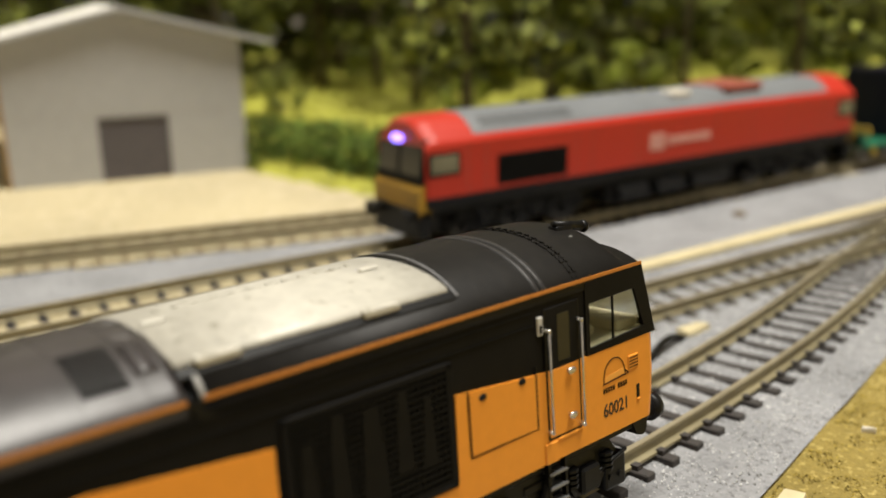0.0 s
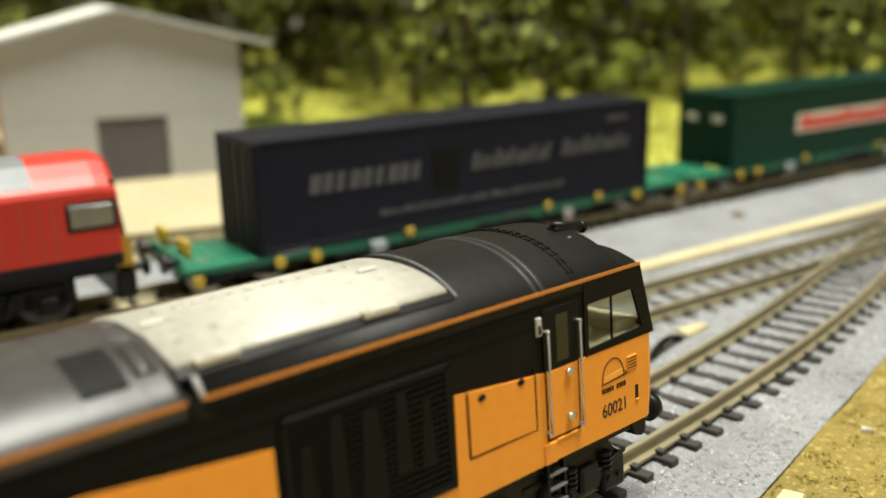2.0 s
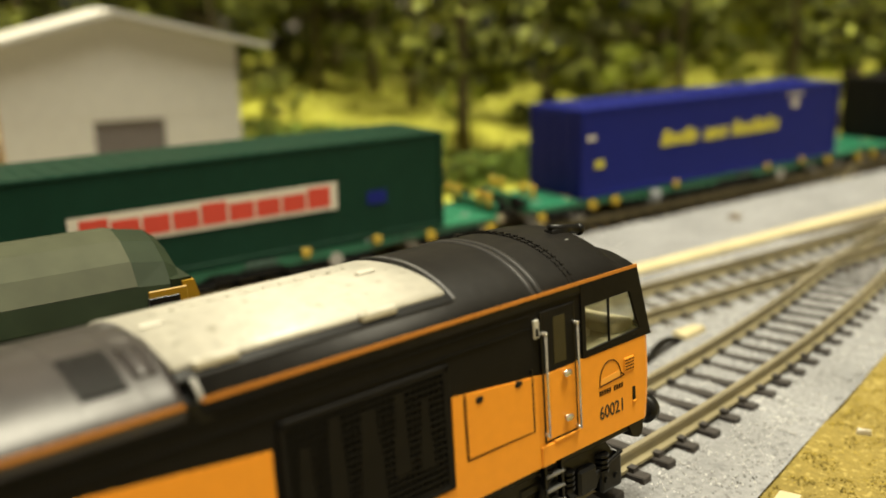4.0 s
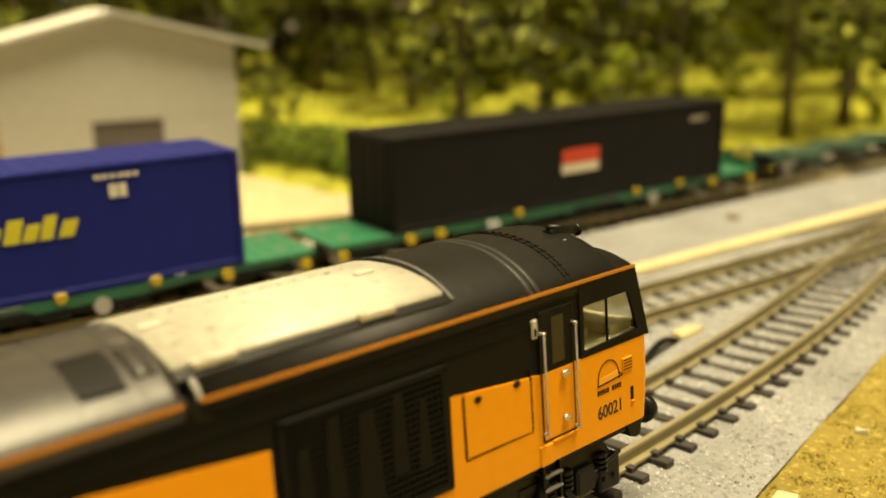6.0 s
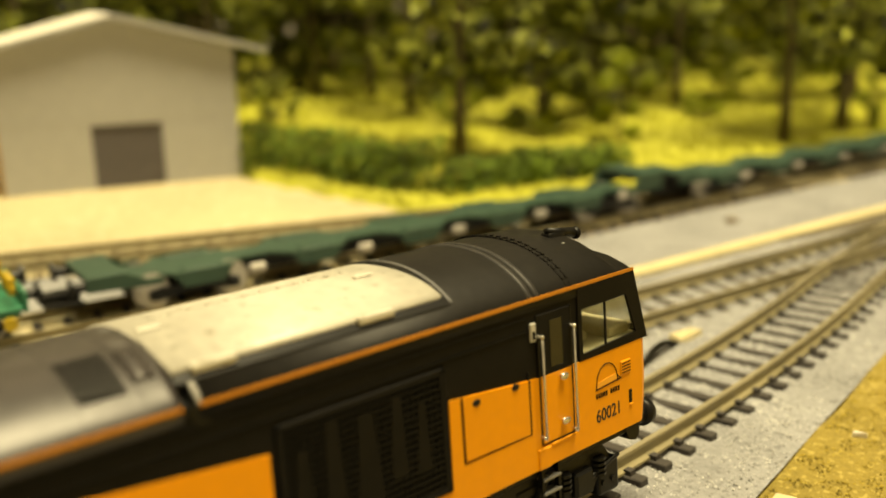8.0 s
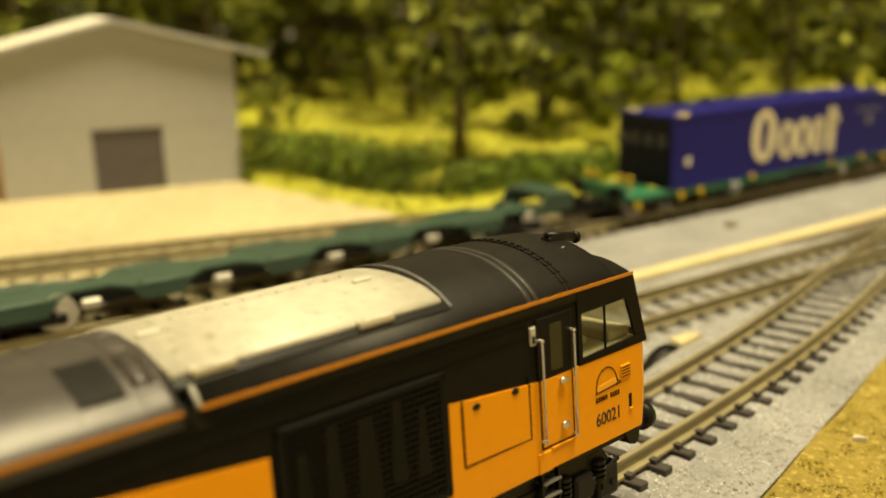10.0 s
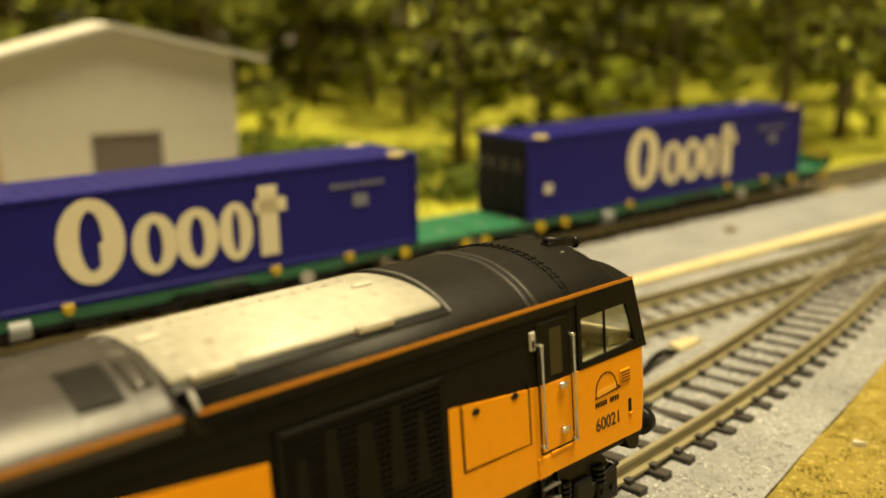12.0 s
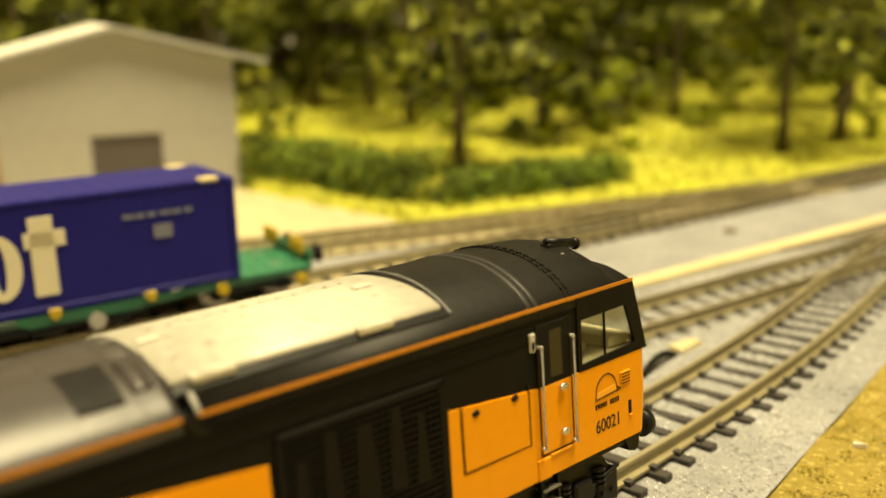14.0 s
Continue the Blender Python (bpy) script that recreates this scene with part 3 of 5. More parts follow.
    for x in (-14.4, -12.3):
        box(bm, x, x + 0.3, -8.7, -8.2, 1.4, 7.0)
    ladder = part("ladder", bm, PLASTIC, loco, "black cab steps")
    for z in (3.0, 4.35, 5.65):
        bm = bmesh.new()
        box(bm, -14.3, -12.1, -8.9, -7.9, z, z + 0.18)
        part("tread", bm, shader("worn_grey_tread", (0.2, 0.2, 0.2), 0.4, 0.4), ladder)
    # cab upper half: pillars, frames and panes round a hollow cab

    def fx(z):
        return -1.3 + (21.9 - z) * (1.72 / 6.46)
    for s in (-1, 1):
        bm = bmesh.new()
        y = s * 8.85 - 0.12
        side_plate(bm, [(-9.2, 19.7), (fx(19.8), 19.8), (fx(21.8), 21.8), (-9.2, 21.8)], y, 0.24)
        side_plate(bm, [(-9.2, 15.1), (fx(15.1), 15.1), (fx(16.0), 16.0), (-9.2, 15.65)], y, 0.24)
        side_plate(bm, [(-9.2, 15.65), (-8.7, 15.65), (-8.7, 19.7), (-9.2, 19.7)], y, 0.24)
        side_plate(bm, [(-1.15, 16.0), (fx(16.0), 16.0), (fx(19.8), 19.8), (-2.5, 19.8)], y, 0.24)
        side_plate(bm, [(-5.52, 15.7), (-5.36, 15.7), (-5.36, 19.8), (-5.5, 19.8)], y + 0.03, 0.18)
        for k in range(15):
            box(bm, -8.6 + k * 0.5, -8.35 + k * 0.5, y + (0 if s > 0 else -0.04), y + (0.28 if s > 0 else 0.24), 15.2 + k * 0.012, 15.38 + k * 0.012)
        frame_ob = part("cab_side", bm, BLACK, loco, "black cab window frame")
        bm = bmesh.new()
        side_plate(bm, [(-8.7, 15.65), (-1.15, 16.0), (-2.5, 19.8), (-8.7, 19.7)], s * 8.72 - 0.03, 0.06)
        pane = part("side_window", bm, PANE, frame_ob, "clear cab side window")
        pane.visible_shadow = False
    bm = bmesh.new()

    def front_plate(z0, z1, y0, y1):
        loft(bm, [[(fx(z0) - 0.3, y, z0), (fx(z0), y, z0), (fx(z1), y, z1), (fx(z1) - 0.3, y, z1)] for y in (y0, y1)])
    front_plate(19.9, 21.8, -8.7, 8.7)
    front_plate(15.42, 16.2, -8.7, 8.7)
    for y0, y1 in ((-8.7, -7.6), (-0.5, 0.5), (7.6, 8.7)):
        front_plate(16.2, 19.9, y0, y1)
    front = part("cab_front", bm, BLACK, loco, "black windscreen frame")
    bm = bmesh.new()
    loft(bm, [[(fx(z) - 0.18, y, z) for z in (16.2, 19.9)] + [(fx(z) - 0.12, y, z) for z in (19.9, 16.2)] for y in (-7.6, 7.6)])
    part("windscreen", bm, PANE, front, "clear windscreen").visible_shadow = False
    bm = bmesh.new()
    box(bm, -9.1, -8.95, -8.5, 8.5, 15.4, 21.5)
    box(bm, -9.1, -1.2, -8.5, 8.5, 21.0, 21.25)
    box(bm, -9.1, 0.1, -8.55, 8.55, 15.43, 15.55)
    box(bm, -3.4, -0.3, -7.6, 7.6, 15.5, 16.6, 0.3, 2)
    interior = part("cab_interior", bm, CABIN, loco, "cream moulded cab interior")
    for y in (-5.2, 4.2):
        bm = bmesh.new()
        box(bm, -6.9, -4.9, y - 1.1, y + 1.1, 15.5, 16.5, 0.3, 2)
        loft(bm, [[(-7.3, y - 1.1, 16.2), (-6.7, y - 1.1, 16.2), (-7.1, y - 1.0, 19.2), (-7.5, y - 1.0, 19.2)],
                  [(-7.3, y + 1.1, 16.2), (-6.7, y + 1.1, 16.2), (-7.1, y + 1.0, 19.2), (-7.5, y + 1.0, 19.2)]])
        part("seat", bm, CABIN, interior)
    # vent, slot, fleet figures and a plain domed mark with a bar for its lettering
    bm = bmesh.new()
    box(bm, -3.6, -2.15, -9.06, -8.85, 12.3, 13.65, 0.08)
    vent = part("cab_vent", bm, ORANGE, loco)
    for k in range(4):
        bm = bmesh.new()
        box(bm, -3.5, -2.25, -9.09, -9.0, 12.5 + k * 0.29, 12.58 + k * 0.29)
        part("louvre", bm, BROWNISH, vent)
    bm = bmesh.new()
    box(bm, -2.42, -1.98, -9.0, -8.85, 9.3, 10.6, 0.05)
    part("lamp_slot", bm, PLASTIC, loco)
    bm = bmesh.new()
    box(bm, -2.45, -1.95, -9.1, -8.85, 9.1, 9.28, 0.06)
    part("slot_lip", bm, ORANGE, loco)
    bm = bmesh.new()
    pts = [(-5.55 + 1.5 * math.cos(a), 11.95 + 2.05 * math.sin(a) ** 0.8) for a in [math.pi * i / 20 for i in range(21)]]
    for (xa, za), (xb, zb) in zip(pts, pts[1:]):
        rod(bm, (xa, -8.95, za), (xb, -8.95, zb), 0.05, n=6)
    rod(bm, (-7.2, -8.95, 11.86), (-3.55, -8.95, 12.1), 0.05, n=6)
    rod(bm, (-4.05, -8.95, 12.5), (-3.55, -8.95, 12.1), 0.05, n=6)
    part("domed_mark", bm, BROWNISH, loco, "dark domed outline mark")
    bm = bmesh.new()
    side_plate(bm, [(-6.95, 12.0), (-4.1, 12.2), (-4.2, 12.75), (-6.8, 12.5)], -8.96, 0.05)
    part("mark_fill", bm, shader("pale_orange_print", (0.80, 0.36, 0.06), 0.45), loco)
    for x0, x1, n in ((-7.15, -5.45, 5), (-5.1, -3.7, 4)):
        bm = bmesh.new()
        for k in range(n):
            xx = x0 + (x1 - x0) * k / n
            box(bm, xx, xx + (x1 - x0) / n * 0.66, -8.97, -8.9, 11.02, 11.48)
        part("printed_bar", bm, BROWNISH, loco)
    words("fleet_figures", "60021", 1.72, INK, loco, at(-5.42, -8.94, 9.3, 90, 0, 0), "black printed figures", 0.02, width=3.3)
    # underframe, buffer beam, buffers, coupling
    bm = bmesh.new()
    box(bm, LEN + 3, -1, -8.2, 8.2, 5.9, 7.05, 0.2)
    box(bm, -92, -50, -8.0, 8.0, 1.9, 6.2, 0.5)
    part("underframe", bm, PLASTIC, loco)
    bm = bmesh.new()
    box(bm, -1.6, 0.3, -7.6, 7.6, 5.0, 7.0, 0.3)
    loft(bm, [[(-2.6, y, 7.0), (-0.1, y, 7.0), (-0.4, y, 5.3), (-0.9, y, 5.0), (-1.8, y, 5.3)] for y in (-8.4, -6.0)])
    part("buffer_beam", bm, PLASTIC, loco, "black buffer beam")
    for y in (-6.6, 6.6):
        bm = bmesh.new()
        rod(bm, (-0.2, y, 6.35), (2.3, y, 6.35), 1.0, n=14)
        rod(bm, (2.2, y, 6.35), (3.2, y, 6.35), 1.4, 1.3, n=18)
        part("buffer", bm, PLASTIC, loco, "black buffer", True)
    bm = bmesh.new()
    box(bm, -6.2, -3.2, -8.1, -6.6, 0.9, 4.2, 0.3, 2)
    box(bm, -8.4, -5.2, -7.9, -6.8, 4.0, 5.9, 0.3, 2)
    rod(bm, (-7.6, -8.2, 3.4), (-3.4, -8.2, 4.4), 0.2, n=8)
    for x in (-5.6, -4.2):
        rod(bm, (x, -8.3, 2.2), (x, -7.9, 2.2), 0.3, n=10)
    part("sand_box", bm, PLASTIC, loco, "black sand box ahead of the wheels")
    bm = bmesh.new()
    for z in (19.3, 20.4):
        side_plate(bm, [(LEN + 4, z), (-15.5, z), (-15.5, z + 0.14), (LEN + 4, z + 0.14)], -8.92, 0.1)
    part("side_bead", bm, SLAT, loco)
    bogie(loco, -21.6, half=7.5)
    bogie(loco, -121.4, half=7.5)
    return loco


near_locomotive()

# ---- the passing train ----
RED = shader("red_model_paint", (0.44, 0.024, 0.010), 0.40, vary=0.07, grain=700, bump=0.03)
RED_ROOF = shader("brick_red_hatch_paint", (0.30, 0.075, 0.05), 0.5, vary=0.15, grain=500)
GREY_ROOF = shader("mid_grey_roof_paint", (0.17, 0.18, 0.19), 0.45, vary=0.1, grain=600)
GREY_DARK = shader("dark_grey_vent", (0.09, 0.095, 0.10), 0.5, vary=0.15, grain=600)
YELLOW = shader("warning_yellow_paint", (0.36, 0.20, 0.012), 0.45, vary=0.12, grain=500)
PALE = shader("off_white_print", (0.62, 0.58, 0.50), 0.5, vary=0.1, grain=400)
SKIRT = shader("grey_solebar", (0.010, 0.010, 0.011), 0.55, spec=0.12, vary=0.2, grain=500)
PINK = shader("pale_pink_print", (0.62, 0.30, 0.25), 0.5, vary=0.15, grain=400)
LAMP_ON = glow("violet_white_lit_lamp", (0.24, 0.16, 1.0), 5.0)
WAGON_GREEN = shader("bright_green_wagon_paint", (0.018, 0.16, 0.085), 0.42, vary=0.12, grain=500)
# wagon green darkened for dirt and for the shade on the frame sides
SOLE_GREEN = shader("shaded_dirty_green_paint", (0.008, 0.080, 0.040), 0.5, vary=0.6, grain=120, stain=25)
DARK_GREEN = shader("dark_green_wagon_paint", (0.021, 0.054, 0.037), 0.5, vary=0.2, grain=400)
LIME = shader("yellow_axle_cover", (0.44, 0.30, 0.024), 0.5, vary=0.3, grain=400)
STEEL = shader("dull_steel_wheel", (0.40, 0.38, 0.35), 0.45, 0.5, 0.2, 400)


def red_locomotive():
    loco = thing("red_diesel_locomotive", "red model diesel locomotive with grey roof and yellow nose", "model locomotive")
    n = 142.7

    def ring(x, k=1.0, drop=0.0, low=10.4):
        return [(x, -8.9 * k, low), (x, -8.9 * k, 20.3 - drop), (x, -8.5 * k, 21.1 - drop), (x, -7.0 * k, 22.6 - drop), (x, -4.6 * k, 24.4 - drop), (x, -2.2, 25.2 - drop),
                (x, 2.2, 25.2 - drop), (x, 4.6 * k, 24.4 - drop), (x, 7.0 * k, 22.6 - drop), (x, 8.5 * k, 21.1 - drop), (x, 8.9 * k, 20.3 - drop), (x, 8.9 * k, low)]
    bm = bmesh.new()
    loft(bm, [ring(1.6, 0.97, 0.9), ring(2.4, 0.99, 0.25), ring(4.5), ring(n - 4.5), ring(n - 2.4, 0.99, 0.25), ring(n - 1.6, 0.97, 0.9)])
    part("body", bm, RED, loco, "gloss red bodyshell")
    bm = bmesh.new()
    top = [(-8.0, 21.7), (-7.06, 22.68), (-4.64, 24.5), (-2.2, 25.28), (2.2, 25.28), (4.64, 24.5), (7.06, 22.68), (8.0, 21.7)]
    prism(bm, top + [(7.4, 21.5), (-7.4, 21.5)], 13.2, n - 13.2)
    roof = part("roof", bm, GREY_ROOF, loco, "grey roof")
    bm = bmesh.new()
    for s in (-1, 1):
        loft(bm, [[(x, s * 7.0, 22.85), (x, s * 4.6, 24.65), (x, s * 4.5, 24.4), (x, s * 6.9, 22.6)] for x in (16, 40)])
    part("roof_grille", bm, GREY_DARK, roof)
    bm = bmesh.new()
    box(bm, 90, 104, -6.4, 6.4, 24.0, 25.75, 0.4)
    part("roof_hatch", bm, RED_ROOF, roof, "brick red roof hatch")
    bm = bmesh.new()
    box(bm, 72, 78.5, -5.6, -1.5, 24.0, 25.45, 0.3)
    part("exhaust", bm, PALE, roof, "pale exhaust patch")
    for x0, x1 in ((44, 70), (106, 127)):
        bm = bmesh.new()
        for k in range(5):
            xx = x0 + (x1 - x0) * k / 5
            box(bm, xx, xx + (x1 - x0) / 5 - 0.6, -2.0, 2.0, 25.2, 25.42, 0.1)
        part("roof_rib", bm, GREY_ROOF, roof)
    # cab ends
    for end, flip in ((0, 1), (1, -1)):
        X = (lambda v: v) if end == 0 else (lambda v: n - v)
        bm = bmesh.new()
        loft(bm, [[(X(a), y, z) for a, z in ((0.1, 7.0), (0.3, 12.0), (1.0, 12.9), (2.6, 12.9), (2.6, 7.0))] for y in (-8.3, 8.3)])
        part("nose_panel", bm, YELLOW, loco, "yellow warning panel")
        bm = bmesh.new()
        loft(bm, [[(X(a), y, z) for a, z in ((0.8, 12.9), (1.75, 21.6), (2.6, 21.6), (2.6, 12.9))] for y in (-8.0, 8.0)])
        front = part("cab_front", bm, BLACK, loco, "black cab front")
        for y0 in (-7.4, 0.6):
            bm = bmesh.new()
            loft(bm, [[(X(a), y, z) for a, z in ((0.85, 14.6), (1.5, 20.2), (1.75, 20.2), (1.1, 14.6))] for y in (y0, y0 + 6.8)])
            part("windscreen", bm, PANE_DARK, front, "dark windscreen")
        for s in (-1, 1):
            bm = bmesh.new()
            x0, x1 = sorted((X(1.9), X(9.4)))
            box(bm, x0, x1, s * 8.9 - 0.12, s * 8.9 + 0.12, 14.5, 18.9, 0.1)
            w = part("side_window", bm, BLACK, loco)
            bm = bmesh.new()
            x0, x1 = sorted((X(2.5), X(8.9)))
            box(bm, x0, x1, s * 8.96 - 0.12, s * 8.96 + 0.12, 15.0, 18.4, 0.1)
            part("pane", bm, shader("pale_cab_glass", (0.17, 0.16, 0.11), 0.15, vary=0.4, grain=120), w, "pale cab side window")
            bm = bmesh.new()
            x0, x1 = sorted((X(11.0), X(15.6)))
            for a, b, c, d in ((x0, x0 + 0.2, 10.6, 20), (x1 - 0.2, x1, 10.6, 20)):
                box(bm, a, b, s * 8.92 - 0.08, s * 8.92 + 0.08, c, d)
            part("door_joint", bm, RED_ROOF, loco)
        if end == 0:
            bm = bmesh.new()
            box(bm, X(0.6), X(1.9), -0.8, 2.2, 20.5, 21.9, 0.35, 2)
            part("marker_lamp", bm, LAMP_ON, loco, "lit violet-white headlamp")
        else:
            bm = bmesh.new()
            rod(bm, (X(1.0), 0, 21.9), (X(1.9), 0, 21.9), 1.1, n=18)
            part("marker_lamp", bm, BLACK, loco)
        for y in (-5.9, 5.9):
            bm = bmesh.new()
            rod(bm, (X(-2.2), y, 6.9), (X(0.6), y, 6.9), 0.8, n=12)
            rod(bm, (X(-2.6), y, 6.9), (X(-2.0), y, 6.9), 1.7, n=16)
            part("buffer", bm, PLASTIC, loco)
        bm = bmesh.new()
        x0, x1 = sorted((X(-0.2), X(3.0)))
        box(bm, x0, x1, -8.3, 8.3, 2.4, 8.4, 0.5)
        part("buffer_beam", bm, PLASTIC, loco)
    # side details
    for s in (-1, 1):
        bm = bmesh.new()
        box(bm, 18.4, 37.0, s * 8.92 - 0.12, s * 8.92 + 0.12, 11.2, 17.2, 0.1)
        g = part("side_grille", bm, MESH, loco, "black radiator grille")
        for k in range(9):
            bm = bmesh.new()
            box(bm, 18.6, 36.8, s * 9.02 - 0.1, s * 9.02 + 0.1, 11.5 + k * 0.62, 11.7 + k * 0.62)
            part("slat", bm, BLACK, g)
        for a, b in ((61.5, 66.5), (67.2, 82)):
            bm = bmesh.new()
            box(bm, a, b, s * 8.95 - 0.06, s * 8.95 + 0.06, 13.2 if a < 62 else 14.2, 17.0 if a < 62 else 15.9, 0.04)
            part("printed_bar", bm, PINK, loco, "pale printed bar")
        for x in (39.5, 44, 58, 84, 98, 112, 118, 124, 129.5):
            bm = bmesh.new()
            box(bm, x, x + 0.15, s * 8.91 - 0.05, s * 8.91 + 0.05, 10.7, 19.8)
            part("panel_seam", bm, RED_ROOF, loco)
        bm = bmesh.new()
        box(bm, 1.6, n - 1.6, s * 8.6 - 0.3, s * 8.6 + 0.3, 8.4, 10.4, 0.2)
        part("solebar", bm, SKIRT, loco, "dark grey solebar")
        bm = bmesh.new()
        for k in range(4):
            box(bm, 13, 16, s * 8.3 - 0.5, s * 8.3 + 0.5, 2.4 + k * 1.5, 2.65 + k * 1.5)
        part("cab_steps", bm, SKIRT, loco)
    bm = bmesh.new()
    box(bm, 3, n - 3, -8.2, 8.2, 7.2, 10.4)
    box(bm, 50, 92, -8.0, 8.0, 2.2, 7.4, 0.8)
    for x in (8, n - 45):
        box(bm, x, x + 37, -3.4, 3.4, 1.2, 7.3, 0.5)
    for x in (52, 64, 76):
        rod(bm, (x, -8.4, 4.6), (x + 9, -8.4, 4.6), 1.6, n=14)
    part("underframe", bm, PLASTIC, loco)
    bogie(loco, 26)
    bogie(loco, n - 26)
    return loco


def flat_bogie(parent, x, half=6.4, axle=5.8):
    bm = bmesh.new()
    for s in (-1, 1):
        side_plate(bm, [(x - 8, 2.2), (x - 6.5, 3.4), (x + 6.5, 3.4), (x + 8, 2.2), (x + 7, 1.3), (x + 4.2, 1.5), (x + 2, 2.0), (x - 2, 2.0), (x - 4.2, 1.5), (x - 7, 1.3)], s * half - 0.4, 0.8)
        for w in (-axle, axle):
            box(bm, x + w - 0.9, x + w + 0.9, s * half - 0.9, s * half + 0.9, 1.4, 3.2, 0.2)
    box(bm, x - 2, x + 2, -half, half, 2.2, 3.6)
    b = part("bogie", bm, PLASTIC, parent)
    for w in (-axle, axle):
        wheelset(b, x + w, 2.55, STEEL)
    return b


def container_wagon(left_end, right_end):
    """A low green skeletal wagon; the box stands from x = 0 to 92.7. Buffers or a bar at each end."""
    w = thing("container_wagon", "bright green low container wagon with yellow fittings", "model wagon", group="container wagons of the train")
    bm = bmesh.new()
    for s in (-1, 1):
        out = [(-13.5, 5.0), (-13.5, 4.1), (-2, 3.9), (9, 3.9), (16, 3.3), (44, 3.3), (46, 4.1), (58, 4.1), (60, 3.3), (76, 3.3), (84, 3.9), (95, 3.9), (106.2, 4.1), (106.2, 5.0)]
        side_plate(bm, out, s * 8.2 - 0.4, 0.8)
    for x in (-2, 18, 34, 50, 66, 80, 94):
        box(bm, x, x + 1.6, -7.8, 7.8, 3.5, 4.9)
    side = part("frame", bm, SOLE_GREEN, w, "bright green skeletal frame")
    bm = bmesh.new()
    box(bm, 14, 78, -7.4, 7.4, 1.7, 4.2, 0.4)
    for x in (18, 30, 42, 60, 70):
        box(bm, x, x + 5, -8.3, 8.3, 1.5, 3.2, 0.3)
    part("centre_girder", bm, PLASTIC, w)
    for x0, x1 in ((-14, -1.2), (93.9, 106.7)):
        bm = bmesh.new()
        box(bm, x0, x1, -8.3, 8.3, 4.6, 5.3, 0.25, 2)
        for k in range(3):
            box(bm, x0 + 3 + k * 3, x0 + 3.4 + k * 3, -6.5, 6.5, 5.25, 5.42)
        part("end_deck", bm, WAGON_GREEN, w, "bright green end deck")
    for x, z in ((-12, 3.1), (2.6, 3.9), (9.5, 3.9), (29.2, 5.0), (63.5, 5.0), (78, 5.0), (104.5, 3.1), (90, 3.9)):
        for s in (-1, 1):
            bm = bmesh.new()
            rod(bm, (x, s * 8.5, z), (x, s * 9.3, z), 1.0 if z < 5 else 0.75, n=14)
            box(bm, x - 0.9, x + 0.9, s * 8.9 - 0.3, s * 8.9 + 0.3, z - 0.3, z + 0.9, 0.15)
            part("yellow_fitting", bm, LIME, w, "yellow cap")
    for s in (-1, 1):
        bm = bmesh.new()
        rod(bm, (20.6, s * 8.4, 3.2), (23.6, s * 8.4, 3.2), 1.5, n=14)
        part("air_tank", bm, GREY_ROOF, w, "grey air tank")
        bm = bmesh.new()
        rod(bm, (69.5, s * 8.1, 2.7), (69.5, s * 8.9, 2.7), 1.35, n=18)
        part("brake_wheel", bm, STEEL, w, "pale round brake wheel")
        bm = bmesh.new()
        box(bm, 52, 58, s * 8.5 - 0.3, s * 8.5 + 0.3, 3.9, 5.0, 0.1)
        part("pocket", bm, DARK_GREEN, w)
    for end, kind in ((-14, left_end), (106.7, right_end)):
        d = -1 if end < 0 else 1
        if kind == "buffer":
            for y in (-5.9, 5.9):
                bm = bmesh.new()
                rod(bm, (end, y, 6.4), (end + d * 2.4, y, 6.4), 0.8, n=12)
                rod(bm, (end + d * 2.3, y, 6.4), (end + d * 2.9, y, 6.4), 1.7, n=14)
                part("buffer", bm, PLASTIC, w)
            bm = bmesh.new()
            box(bm, min(end, end + d * 0.8), max(end, end + d * 0.8), -7.6, 7.6, 4.0, 7.6, 0.3)
            part("headstock", bm, WAGON_GREEN, w)
            for y in (-6.8, -3.8, 3.8, 6.8):
                bm = bmesh.new()
                rod(bm, (end - d * 1.2, y, 7.0), (end - d * 1.2, y, 9.0), 0.65, n=10)
                ball(bm, (end - d * 1.2, y, 9.2), 0.8, n=10)
                part("yellow_lever", bm, LIME, w, "yellow hand lever", True)
        else:
            bm = bmesh.new()
            box(bm, min(end, end + d * 1.5), max(end, end + d * 1.5), -2.2, 2.2, 3.6, 4.6, 0.3)
            part("drawbar", bm, STEEL, w)
    for x in (-3.5, 96.2):
        flat_bogie(w, x)
    return w


